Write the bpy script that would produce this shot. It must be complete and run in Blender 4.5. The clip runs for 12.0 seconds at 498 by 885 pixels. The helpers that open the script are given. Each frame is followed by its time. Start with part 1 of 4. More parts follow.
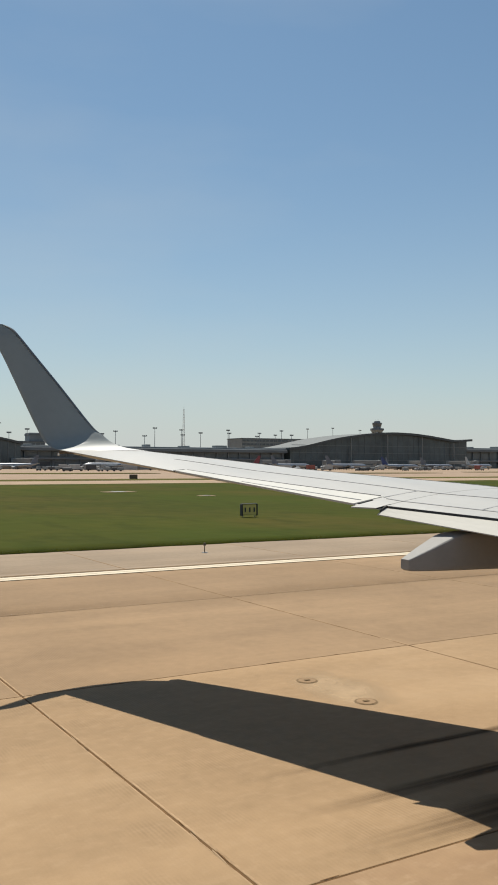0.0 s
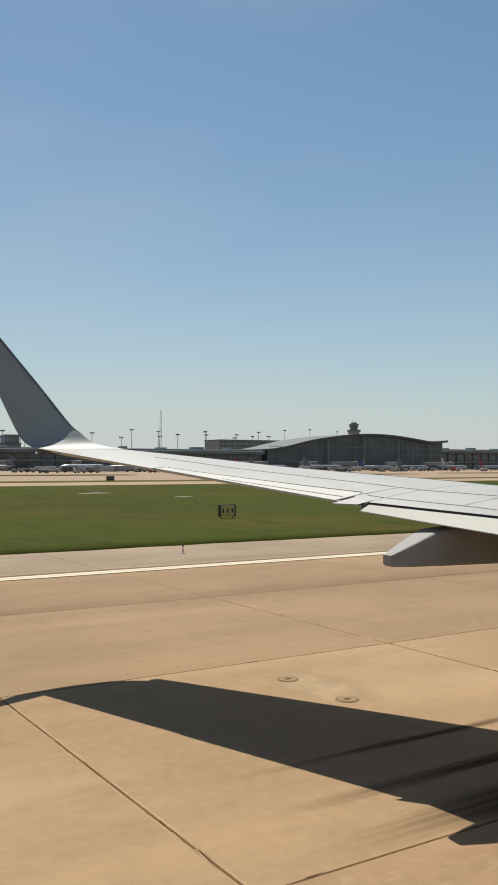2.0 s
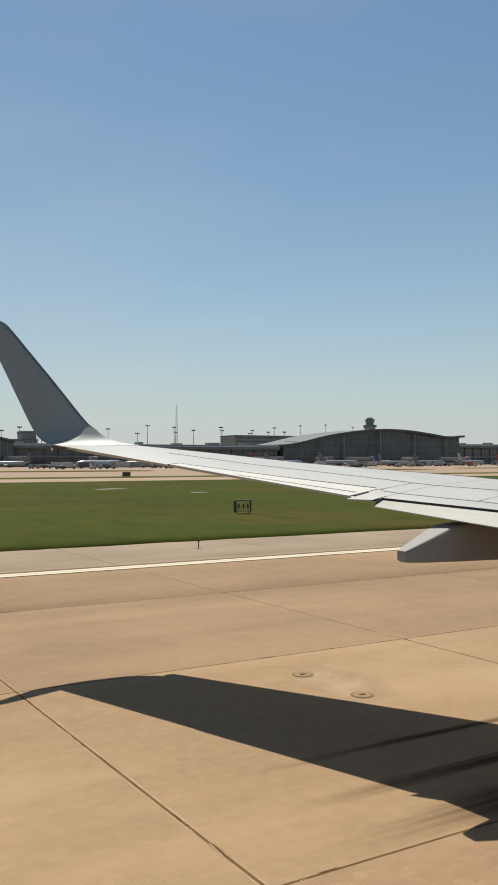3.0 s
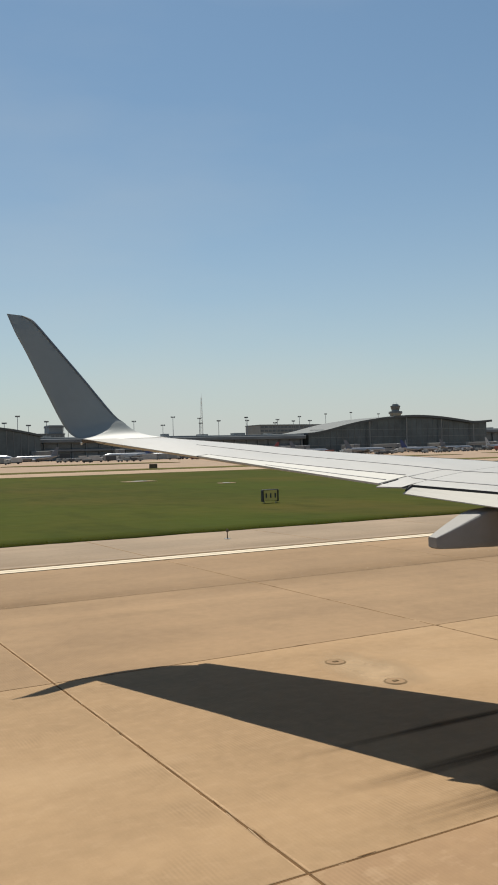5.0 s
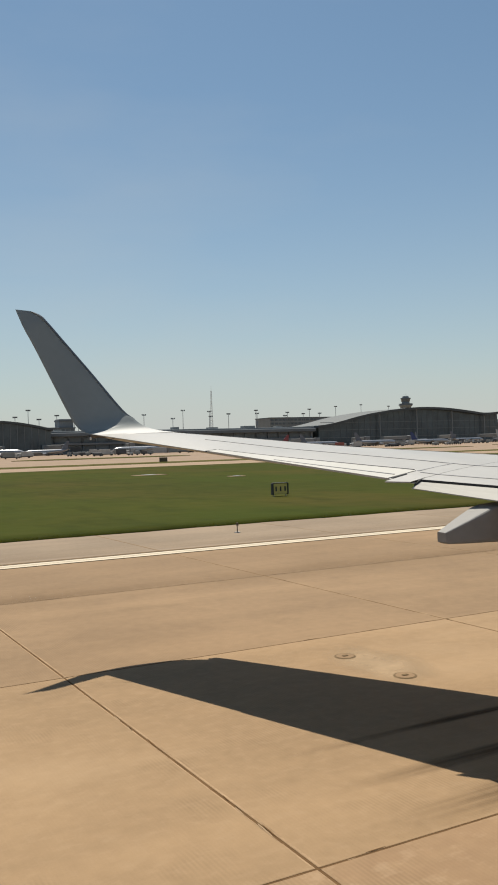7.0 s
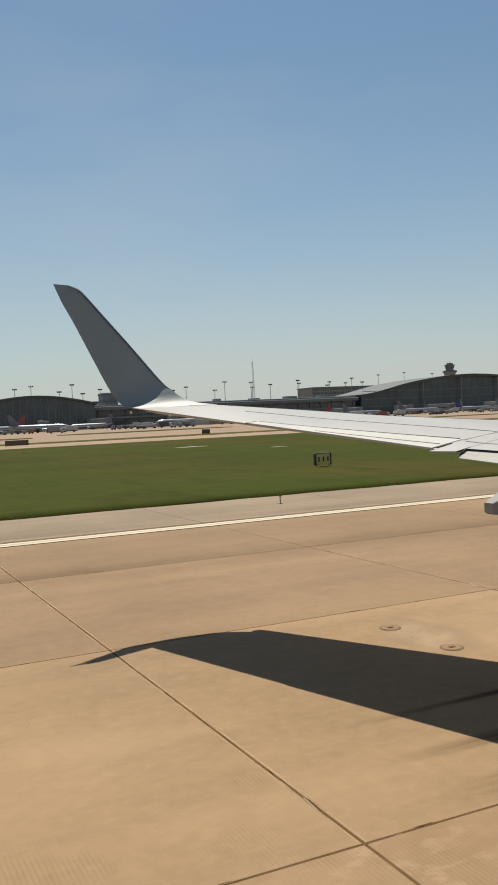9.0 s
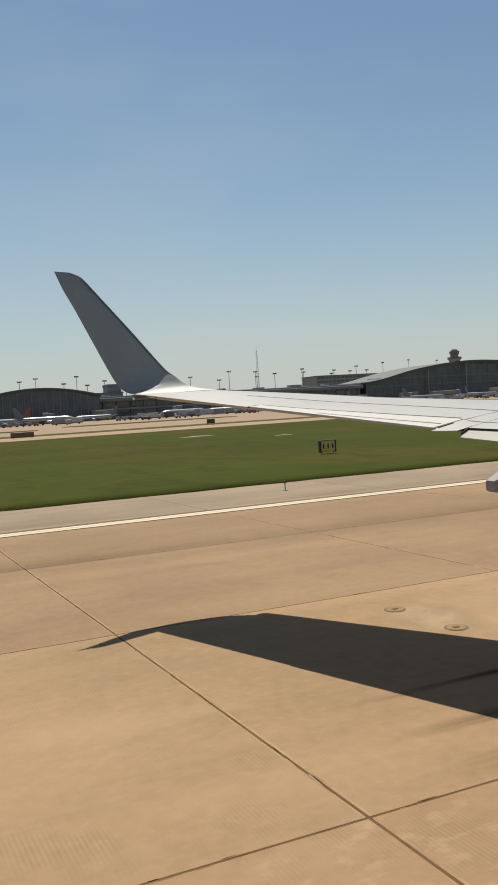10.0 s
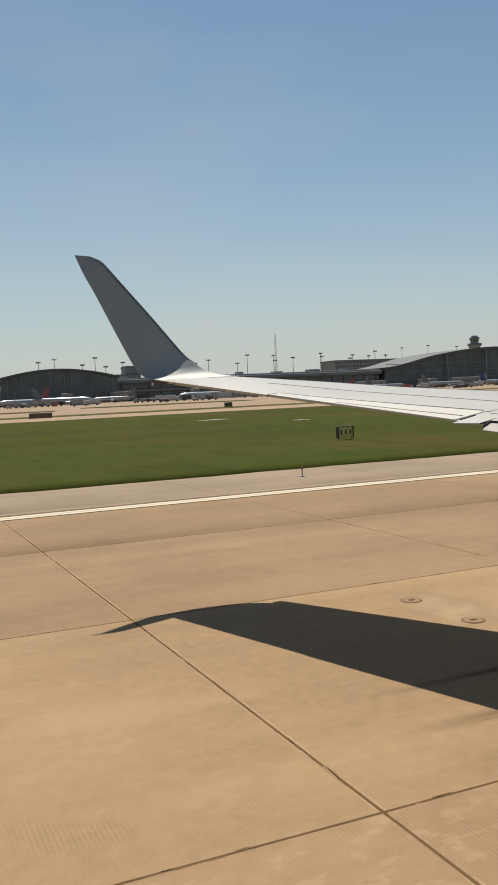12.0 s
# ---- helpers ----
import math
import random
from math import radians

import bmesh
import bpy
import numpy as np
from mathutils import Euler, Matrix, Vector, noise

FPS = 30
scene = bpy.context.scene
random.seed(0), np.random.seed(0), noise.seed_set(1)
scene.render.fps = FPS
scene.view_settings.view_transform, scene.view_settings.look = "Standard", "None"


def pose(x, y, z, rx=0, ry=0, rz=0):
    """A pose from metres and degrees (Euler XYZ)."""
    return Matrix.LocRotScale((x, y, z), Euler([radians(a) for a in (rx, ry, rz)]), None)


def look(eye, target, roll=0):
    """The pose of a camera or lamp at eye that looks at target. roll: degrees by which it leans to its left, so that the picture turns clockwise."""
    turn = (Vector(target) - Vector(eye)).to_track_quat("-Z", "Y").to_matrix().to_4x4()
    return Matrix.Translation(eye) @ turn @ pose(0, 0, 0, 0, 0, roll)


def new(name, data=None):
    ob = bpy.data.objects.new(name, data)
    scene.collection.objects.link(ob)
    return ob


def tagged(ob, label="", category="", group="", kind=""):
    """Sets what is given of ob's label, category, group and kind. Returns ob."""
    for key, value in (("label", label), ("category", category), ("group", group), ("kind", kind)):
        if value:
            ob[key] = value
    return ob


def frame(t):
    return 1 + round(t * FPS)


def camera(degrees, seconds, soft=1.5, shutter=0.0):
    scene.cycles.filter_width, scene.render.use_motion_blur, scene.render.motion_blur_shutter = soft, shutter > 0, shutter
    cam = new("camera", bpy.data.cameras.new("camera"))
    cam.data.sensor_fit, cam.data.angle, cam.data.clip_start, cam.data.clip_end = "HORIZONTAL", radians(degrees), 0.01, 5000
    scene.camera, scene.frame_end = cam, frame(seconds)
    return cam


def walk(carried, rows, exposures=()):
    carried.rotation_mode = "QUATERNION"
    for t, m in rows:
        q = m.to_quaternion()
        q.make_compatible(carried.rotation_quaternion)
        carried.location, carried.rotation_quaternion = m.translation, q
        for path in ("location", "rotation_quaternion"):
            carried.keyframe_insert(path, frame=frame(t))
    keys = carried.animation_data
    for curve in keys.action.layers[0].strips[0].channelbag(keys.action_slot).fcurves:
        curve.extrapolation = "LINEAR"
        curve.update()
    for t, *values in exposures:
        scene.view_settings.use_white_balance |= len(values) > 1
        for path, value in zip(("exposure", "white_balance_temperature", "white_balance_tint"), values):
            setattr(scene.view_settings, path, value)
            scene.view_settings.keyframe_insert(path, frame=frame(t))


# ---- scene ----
# ------------------------------------------------------------------ camera
# Metres; x ahead along the runway, y out from the cabin window, z up.
# The origin lies on the concrete under the window seat.
cam = camera(34.0, 12.0, soft=1.8)
# seconds; place; turn
ROWS = [(0, -0.028, -0.078, 3.776, 91.54, -0.15, -28.69), (0.5, 0.002, -0.007, 3.713, 91.21, 0.16, -28.86),
        (1, 0.028, 0.030, 3.733, 91.39, 0.17, -29.46), (1.5, -0.001, 0.001, 3.733, 91.65, -0.18, -30.44),
        (2, -0.040, 0.007, 3.711, 91.65, -0.03, -30.29), (2.5, 0.009, 0.044, 3.727, 91.38, 0.03, -29.59),
        (3, -0.021, -0.011, 3.715, 91.34, 0.12, -29.18), (5, -0.087, -0.044, 3.725, 90.63, 1.40, -27.37),
        (5.5, -0.071, -0.049, 3.712, 90.33, 1.66, -27.05), (6, -0.007, -0.001, 3.713, 90.42, 1.78, -26.70),
        (6.5, -0.062, -0.046, 3.730, 90.29, 1.63, -26.80), (8.5, -0.025, 0.009, 3.803, 89.19, 2.30, -24.74),
        (9, 0.036, 0.089, 3.767, 88.20, 2.64, -23.69), (9.5, 0.067, 0.129, 3.709, 87.46, 3.11, -23.00),
        (10, 0.061, 0.046, 3.672, 87.48, 3.43, -23.35), (10.5, 0.038, -0.001, 3.657, 87.75, 3.93, -23.40),
        (11, 0.025, 0.042, 3.651, 87.49, 3.53, -22.34), (11.5, 0.023, 0.022, 3.681, 86.83, 2.77, -22.36),
        (12, 0.064, 0.116, 3.741, 86.39, 2.58, -22.11)]
walk(cam, [(t, pose(*at)) for t, *at in ROWS], [(0, 0.42, 6670, 8.5), (3, 0.40, 6680, 8.5), (6, 0.36, 6800, 9.5), (9, 0.31, 6840, 10), (12, 0.32, 6890, 10.5)])

# ------------------------------------------------------------------ light
SUN_WAY = Vector((0.108, 0.51, 1.0)).normalized()
world = bpy.data.worlds.new("world")
scene.world = world
world.use_nodes = True
wn = world.node_tree
sky = wn.nodes.new("ShaderNodeTexSky")
sky.sky_type = "NISHITA"
sky.sun_disc = False
sky.sun_elevation = math.asin(SUN_WAY.z)
sky.sun_rotation = math.atan2(SUN_WAY.x, SUN_WAY.y)
sky.altitude = 180
sky.air_density, sky.dust_density, sky.ozone_density = 1.0, 0.6, 1.0
wn.nodes["Background"].inputs["Strength"].default_value = 0.068
# summer haze: the clear sky is tinted a little and pales towards the horizon
tint = wn.nodes.new("ShaderNodeMix")
tint.data_type, tint.blend_type = "RGBA", "MULTIPLY"
tint.inputs["Factor"].default_value = 1.0
tint.inputs["B"].default_value = (0.76, 0.98, 1.03, 1)
wn.links.new(sky.outputs[0], tint.inputs["A"])
where = wn.nodes.new("ShaderNodeTexCoord")
split = wn.nodes.new("ShaderNodeSeparateXYZ")
wn.links.new(where.outputs["Generated"], split.inputs[0])
rise = wn.nodes.new("ShaderNodeMath")
rise.operation = "MULTIPLY"
rise.use_clamp = False
rise.inputs[1].default_value = -1 / 0.15
wn.links.new(split.outputs["Z"], rise.inputs[0])
fade = wn.nodes.new("ShaderNodeMath")
fade.operation, fade.use_clamp = "EXPONENT", True
wn.links.new(rise.outputs[0], fade.inputs[0])
wisp = wn.nodes.new("ShaderNodeTexNoise")
wisp.inputs["Scale"].default_value, wisp.inputs["Detail"].default_value = 2.2, 5
flat = wn.nodes.new("ShaderNodeMapping")
flat.inputs["Scale"].default_value = (1, 1, 3.2)
wn.links.new(where.outputs["Generated"], flat.inputs["Vector"])
wn.links.new(flat.outputs[0], wisp.inputs["Vector"])
veil = wn.nodes.new("ShaderNodeMapRange")
veil.inputs["From Min"].default_value, veil.inputs["From Max"].default_value = 0.42, 0.75
veil.inputs["To Min"].default_value, veil.inputs["To Max"].default_value = 0.0, 0.17
wn.links.new(wisp.outputs["Fac"], veil.inputs["Value"])
total = wn.nodes.new("ShaderNodeMath")
total.operation, total.use_clamp = "ADD", True
wn.links.new(fade.outputs[0], total.inputs[0])
wn.links.new(veil.outputs[0], total.inputs[1])
haze = wn.nodes.new("ShaderNodeMix")
haze.data_type = "RGBA"
haze.inputs["B"].default_value = (6.2, 6.55, 6.6, 1)
wn.links.new(total.outputs[0], haze.inputs["Factor"])
wn.links.new(tint.outputs["Result"], haze.inputs["A"])
wn.links.new(haze.outputs["Result"], wn.nodes["Background"].inputs["Color"])

sun_data = bpy.data.lights.new("sun", "SUN")
sun_data.energy, sun_data.angle, sun_data.color = 5.0, radians(0.53), (1.0, 0.955, 0.87)
sun = new("sun", sun_data)
sun.matrix_world = look(SUN_WAY * 300, (0, 0, 0))

# ------------------------------------------------------------------ materials


def material(name, color, rough=0.6, metal=0.0, vary=0.12, scale=1.5, fine=40.0, bump=0.0, stretch=(1, 1, 1),
             tint=None, island=0.0, coat=0.0, shine=0.5):
    """Two scales of noise over a base colour, in world metres, with optional relief and piece-by-piece change."""
    m = bpy.data.materials.new(name)
    m.use_nodes = True
    nt = m.node_tree
    n, l = nt.nodes, nt.links
    b = n["Principled BSDF"]
    b.inputs["Roughness"].default_value = rough
    b.inputs["Metallic"].default_value = metal
    b.inputs["Specular IOR Level"].default_value = shine
    b.inputs["Coat Weight"].default_value = coat
    geo = n.new("ShaderNodeNewGeometry")
    mp = n.new("ShaderNodeMapping")
    mp.inputs["Scale"].default_value = stretch
    l.new(geo.outputs["Position"], mp.inputs["Vector"])
    big, small = n.new("ShaderNodeTexNoise"), n.new("ShaderNodeTexNoise")
    big.inputs["Scale"].default_value, big.inputs["Detail"].default_value = scale, 5
    small.inputs["Scale"].default_value, small.inputs["Detail"].default_value = fine, 4
    l.new(mp.outputs[0], big.inputs["Vector"])
    l.new(geo.outputs["Position"], small.inputs["Vector"])
    add = n.new("ShaderNodeMath")
    add.operation = "MULTIPLY_ADD"
    l.new(small.outputs["Fac"], add.inputs[0])
    add.inputs[1].default_value = 0.45
    l.new(big.outputs["Fac"], add.inputs[2])
    ramp = n.new("ShaderNodeMapRange")
    ramp.inputs["From Min"].default_value, ramp.inputs["From Max"].default_value = 0.45, 1.0
    l.new(add.outputs[0], ramp.inputs["Value"])
    mix = n.new("ShaderNodeMix")
    mix.data_type = "RGBA"
    t = tint or tuple(c * (1 - 1.6 * vary) for c in color)
    hi = tuple(min(1.0, c * (1 + vary)) for c in color)
    mix.inputs["A"].default_value, mix.inputs["B"].default_value = (*t, 1), (*hi, 1)
    l.new(ramp.outputs[0], mix.inputs["Factor"])
    out = mix.outputs["Result"]
    if island:
        info = n.new("ShaderNodeObjectInfo")
        rnd = n.new("ShaderNodeMapRange")
        rnd.inputs["To Min"].default_value, rnd.inputs["To Max"].default_value = 1 - island, 1 + island
        l.new(info.outputs["Random"], rnd.inputs["Value"])
        hsv = n.new("ShaderNodeHueSaturation")
        l.new(rnd.outputs[0], hsv.inputs["Value"])
        l.new(out, hsv.inputs["Color"])
        out = hsv.outputs[0]
    l.new(out, b.inputs["Base Color"])
    rr = n.new("ShaderNodeMapRange")
    rr.inputs["To Min"].default_value, rr.inputs["To Max"].default_value = max(0.03, rough - 0.08), min(1, rough + 0.08)
    l.new(big.outputs["Fac"], rr.inputs["Value"])
    l.new(rr.outputs[0], b.inputs["Roughness"])
    if bump:
        bp = n.new("ShaderNodeBump")
        bp.inputs["Strength"].default_value, bp.inputs["Distance"].default_value = 0.6, bump
        l.new(small.outputs["Fac"], bp.inputs["Height"])
        l.new(bp.outputs[0], b.inputs["Normal"])
    return m


def concrete(name, color, tint, island, grooves=True):
    """Tan runway concrete: broad stains drawn out along the runway, patches, grain and saw-cut grooves across it."""
    m = material(name, color, 0.85, vary=0.08, scale=0.3, fine=5.0, bump=0.004, stretch=(0.55, 1.0, 1.0), tint=tint, island=island, shine=0.12)
    nt = m.node_tree
    n, l = nt.nodes, nt.links
    b = n["Principled BSDF"]
    src = b.inputs["Base Color"].links[0].from_socket
    geo = n.new("ShaderNodeNewGeometry")
    mp = n.new("ShaderNodeMapping")
    mp.inputs["Scale"].default_value = (0.03, 1.3, 1)
    l.new(geo.outputs["Position"], mp.inputs["Vector"])
    streak = n.new("ShaderNodeTexNoise")
    streak.inputs["Scale"].default_value, streak.inputs["Detail"].default_value = 1.0, 6
    l.new(mp.outputs[0], streak.inputs["Vector"])
    pore = n.new("ShaderNodeTexNoise")
    pore.inputs["Scale"].default_value, pore.inputs["Detail"].default_value = 55.0, 3
    l.new(geo.outputs["Position"], pore.inputs["Vector"])
    m1 = n.new("ShaderNodeMapRange")
    m1.inputs["From Min"].default_value, m1.inputs["From Max"].default_value = 0.35, 0.7
    m1.inputs["To Min"].default_value, m1.inputs["To Max"].default_value = 0.93, 1.03
    l.new(streak.outputs["Fac"], m1.inputs["Value"])
    blot = n.new("ShaderNodeTexNoise")
    blot.inputs["Scale"].default_value, blot.inputs["Detail"].default_value, blot.inputs["Roughness"].default_value = 2.6, 7, 0.62
    l.new(geo.outputs["Position"], blot.inputs["Vector"])
    m3 = n.new("ShaderNodeMapRange")
    m3.inputs["From Min"].default_value, m3.inputs["From Max"].default_value = 0.3, 0.7
    m3.inputs["To Min"].default_value, m3.inputs["To Max"].default_value = 0.975, 1.03
    l.new(blot.outputs["Fac"], m3.inputs["Value"])
    pale = n.new("ShaderNodeTexNoise")
    pale.inputs["Scale"].default_value, pale.inputs["Detail"].default_value = 0.16, 3
    l.new(geo.outputs["Position"], pale.inputs["Vector"])
    m4 = n.new("ShaderNodeMapRange")
    m4.inputs["From Min"].default_value, m4.inputs["From Max"].default_value = 0.38, 0.62
    m4.inputs["To Min"].default_value, m4.inputs["To Max"].default_value = 0.93, 1.07
    l.new(pale.outputs["Fac"], m4.inputs["Value"])
    m34 = n.new("ShaderNodeMath")
    m34.operation = "MULTIPLY"
    l.new(m3.outputs[0], m34.inputs[0])
    l.new(m4.outputs[0], m34.inputs[1])
    m2 = n.new("ShaderNodeMapRange")
    m2.inputs["From Min"].default_value, m2.inputs["From Max"].default_value = 0.3, 0.7
    m2.inputs["To Min"].default_value, m2.inputs["To Max"].default_value = 0.975, 1.02
    l.new(pore.outputs["Fac"], m2.inputs["Value"])
    mul = n.new("ShaderNodeMath")
    mul.operation = "MULTIPLY"
    l.new(m1.outputs[0], mul.inputs[0])
    l.new(m2.outputs[0], mul.inputs[1])
    hsv = n.new("ShaderNodeHueSaturation")
    mul2 = n.new("ShaderNodeMath")
    mul2.operation = "MULTIPLY"
    l.new(mul.outputs[0], mul2.inputs[0])
    l.new(m34.outputs[0], mul2.inputs[1])
    l.new(mul2.outputs[0], hsv.inputs["Value"])
    l.new(src, hsv.inputs["Color"])
    l.new(hsv.outputs[0], b.inputs["Base Color"])
    if grooves:
        skew = n.new("ShaderNodeMapping")
        skew.inputs["Rotation"].default_value = (0, 0, -0.065)
        l.new(geo.outputs["Position"], skew.inputs["Vector"])
        wave = n.new("ShaderNodeTexWave")
        wave.bands_direction = "X"
        wave.inputs["Scale"].default_value = 6.6
        wave.inputs["Distortion"].default_value, wave.inputs["Detail Scale"].default_value = 0.6, 0.4
        l.new(skew.outputs[0], wave.inputs["Vector"])
        bp = n.new("ShaderNodeBump")
        bp.inputs["Strength"].default_value, bp.inputs["Distance"].default_value = 0.18, 0.004
        l.new(wave.outputs["Fac"], bp.inputs["Height"])
        old = b.inputs["Normal"].links[0].from_socket
        l.new(old, bp.inputs["Normal"])
        l.new(bp.outputs[0], b.inputs["Normal"])
        # groove shade is painted in as darker lines, in noisy patches
        groove_shade_mask = n.new("ShaderNodeTexNoise")
        groove_shade_mask.inputs["Scale"].default_value, groove_shade_mask.inputs["Detail"].default_value = 0.8, 5
        l.new(geo.outputs["Position"], groove_shade_mask.inputs["Vector"])
        m5 = n.new("ShaderNodeMapRange")
        m5.inputs["From Min"].default_value, m5.inputs["From Max"].default_value = 0.53, 0.66
        m5.inputs["To Max"].default_value = 0.13
        l.new(groove_shade_mask.outputs["Fac"], m5.inputs["Value"])
        low = n.new("ShaderNodeMath")
        low.operation = "MULTIPLY"
        l.new(wave.outputs["Fac"], low.inputs[0])
        l.new(m5.outputs[0], low.inputs[1])
        rest = n.new("ShaderNodeMath")
        rest.operation = "SUBTRACT"
        rest.inputs[0].default_value = 1.02
        l.new(low.outputs[0], rest.inputs[1])
        hs2 = n.new("ShaderNodeHueSaturation")
        l.new(rest.outputs[0], hs2.inputs["Value"])
        l.new(hsv.outputs[0], hs2.inputs["Color"])
        l.new(hs2.outputs[0], b.inputs["Base Color"])
    return m


SLAB = concrete("runway_concrete", (0.268, 0.180, 0.102), (0.222, 0.147, 0.082), 0.035)
SLAB_WORN = concrete("worn_runway_concrete", (0.277, 0.184, 0.106), (0.225, 0.146, 0.083), 0.035)
SLAB_OLD = concrete("older_runway_concrete", (0.236, 0.158, 0.092), (0.192, 0.127, 0.073), 0.035)
SHOULDER = concrete("shoulder_concrete", (0.238, 0.182, 0.128), (0.192, 0.145, 0.101), 0.03, grooves=False)
TAXI = concrete("taxiway_concrete", (0.29, 0.21, 0.142), (0.235, 0.166, 0.11), 0.0, grooves=False)
APRON = concrete("apron_concrete", (0.27, 0.196, 0.138), (0.215, 0.153, 0.105), 0.0, grooves=False)
EARTH = material("dry_earth", (0.23, 0.17, 0.11), 0.95, vary=0.15, scale=0.02, fine=0.6, shine=0.03)
SEAL = material("joint_sealant", (0.125, 0.072, 0.035), 0.9, vary=0.2, scale=3, shine=0.03)
GRASS = material("mown_grass", (0.057, 0.052, 0.0105), 0.95, vary=0.12, scale=0.06, fine=0.6, bump=0.08, tint=(0.022, 0.033, 0.0045), stretch=(0.22, 1, 1), shine=0.03)
def patchy(m, color, scale, low, high, most, stretch):
    """Lay uneven patches of a second colour over a material."""
    n, l = m.node_tree.nodes, m.node_tree.links
    p = n["Principled BSDF"]
    src = p.inputs["Base Color"].links[0].from_socket
    geo, mp, tex = n.new("ShaderNodeNewGeometry"), n.new("ShaderNodeMapping"), n.new("ShaderNodeTexNoise")
    mp.inputs["Scale"].default_value = stretch
    tex.inputs["Scale"].default_value, tex.inputs["Detail"].default_value, tex.inputs["Roughness"].default_value = scale, 6, 0.6
    l.new(geo.outputs["Position"], mp.inputs["Vector"])
    l.new(mp.outputs[0], tex.inputs["Vector"])
    rng_node, mixed = n.new("ShaderNodeMapRange"), n.new("ShaderNodeMix")
    rng_node.inputs["From Min"].default_value, rng_node.inputs["From Max"].default_value = low, high
    rng_node.inputs["To Max"].default_value = most
    mixed.data_type = "RGBA"
    mixed.inputs["B"].default_value = (*color, 1)
    l.new(tex.outputs["Fac"], rng_node.inputs["Value"])
    l.new(rng_node.outputs[0], mixed.inputs["Factor"])
    l.new(src, mixed.inputs["A"])
    l.new(mixed.outputs["Result"], p.inputs["Base Color"])


patchy(SLAB_WORN, (0.34, 0.24, 0.15), 5.0, 0.53, 0.64, 0.4, (0.6, 1, 1))
patchy(SLAB_WORN, (0.19, 0.112, 0.066), 1.1, 0.42, 0.7, 0.45, (0.4, 1, 1))
patchy(SLAB, (0.325, 0.228, 0.138), 0.3, 0.52, 0.72, 0.55, (0.5, 1, 1))
patchy(SLAB, (0.33, 0.23, 0.14), 7.0, 0.5, 0.7, 0.25, (0.7, 1, 1))
patchy(GRASS, (0.037, 0.050, 0.0068), 0.05, 0.42, 0.6, 0.7, (1, 0.4, 1))
patchy(GRASS, (0.066, 0.051, 0.014), 0.12, 0.5, 0.66, 0.5, (0.6, 0.3, 1))
patchy(GRASS, (0.022, 0.03, 0.005), 0.7, 0.52, 0.7, 0.5, (0.6, 0.2, 1))
patchy(GRASS, (0.19, 0.14, 0.075), 0.16, 0.69, 0.75, 0.8, (0.25, 1, 1))
GRASS_DRY = material("dry_grass", (0.075, 0.066, 0.018), 0.95, vary=0.25, scale=0.12, fine=2.0, tint=(0.04, 0.042, 0.01), stretch=(0.4, 1, 1), shine=0.03)
BLADE = material("grass_blade", (0.05, 0.056, 0.009), 0.8, vary=0.2, scale=0.6, fine=9, shine=0.03)
bn = BLADE.node_tree
leafy = bn.nodes.new("ShaderNodeBsdfTranslucent")
leafy.inputs["Color"].default_value = (0.075, 0.08, 0.012, 1)
blend = bn.nodes.new("ShaderNodeMixShader")
blend.inputs[0].default_value = 0.55
bn.links.new(bn.nodes["Principled BSDF"].outputs[0], blend.inputs[1])
bn.links.new(leafy.outputs[0], blend.inputs[2])
bn.links.new(blend.outputs[0], bn.nodes["Material Output"].inputs["Surface"])
LINE_WHITE = material("worn_white_paint", (0.52, 0.45, 0.345), 0.7, vary=0.08, scale=0.8, fine=14, bump=0.002, shine=0.03)
LINE_BLACK = material("black_border_paint", (0.035, 0.024, 0.014), 0.85, vary=0.25, scale=0.9, fine=14, shine=0.03)
RUBBER_MARK = material("tyre_rubber_on_concrete", (0.085, 0.051, 0.028), 0.8, vary=0.22, scale=0.7, fine=11, stretch=(0.08, 4, 1), tint=(0.045, 0.03, 0.02), shine=0.03)
WING = material("light_grey_wing_paint", (0.335, 0.324, 0.303), 0.45, vary=0.04, scale=0.9, fine=7, stretch=(2.0, 0.4, 1), coat=0.06)
WING_PALE = material("white_control_surface_paint", (0.405, 0.39, 0.35), 0.5, vary=0.04, scale=0.9, fine=7, coat=0.1)
TIP_WHITE = material("white_tip_with_painted_shade", (0.5, 0.497, 0.48), 0.6, vary=0.03, scale=1.2, fine=9, shine=0.3)
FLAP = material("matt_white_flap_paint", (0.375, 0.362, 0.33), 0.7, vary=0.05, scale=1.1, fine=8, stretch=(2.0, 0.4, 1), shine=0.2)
GREY = material("grey_winglet_paint", (0.203, 0.222, 0.218), 0.45, vary=0.05, scale=0.7, fine=8, coat=0.2)
# the turn into shade is painted: the tip's white runs into the winglet's grey
tn = TIP_WHITE.node_tree
fade_in, fade_mix = tn.nodes.new("ShaderNodeAttribute"), tn.nodes.new("ShaderNodeMix")
fade_in.attribute_name = "fade"
fade_mix.data_type = "RGBA"
fade_mix.inputs["B"].default_value = (0.203, 0.222, 0.218, 1)
tn.links.new(fade_in.outputs["Fac"], fade_mix.inputs["Factor"])
tn.links.new(tn.nodes["Principled BSDF"].inputs["Base Color"].links[0].from_socket, fade_mix.inputs["A"])
tn.links.new(fade_mix.outputs["Result"], tn.nodes["Principled BSDF"].inputs["Base Color"])
GREY_DARK = material("dark_leading_edge", (0.14, 0.147, 0.155), 0.35, 0.3, vary=0.08, scale=1.2)
FAIRING = material("grey_fairing_paint", (0.235, 0.228, 0.216), 0.75, vary=0.08, scale=1.1, fine=12)
SEAM = material("skin_joint", (0.225, 0.225, 0.225), 0.6, vary=0.15)
GAP = material("dark_gap", (0.02, 0.02, 0.021), 0.8, vary=0.2)
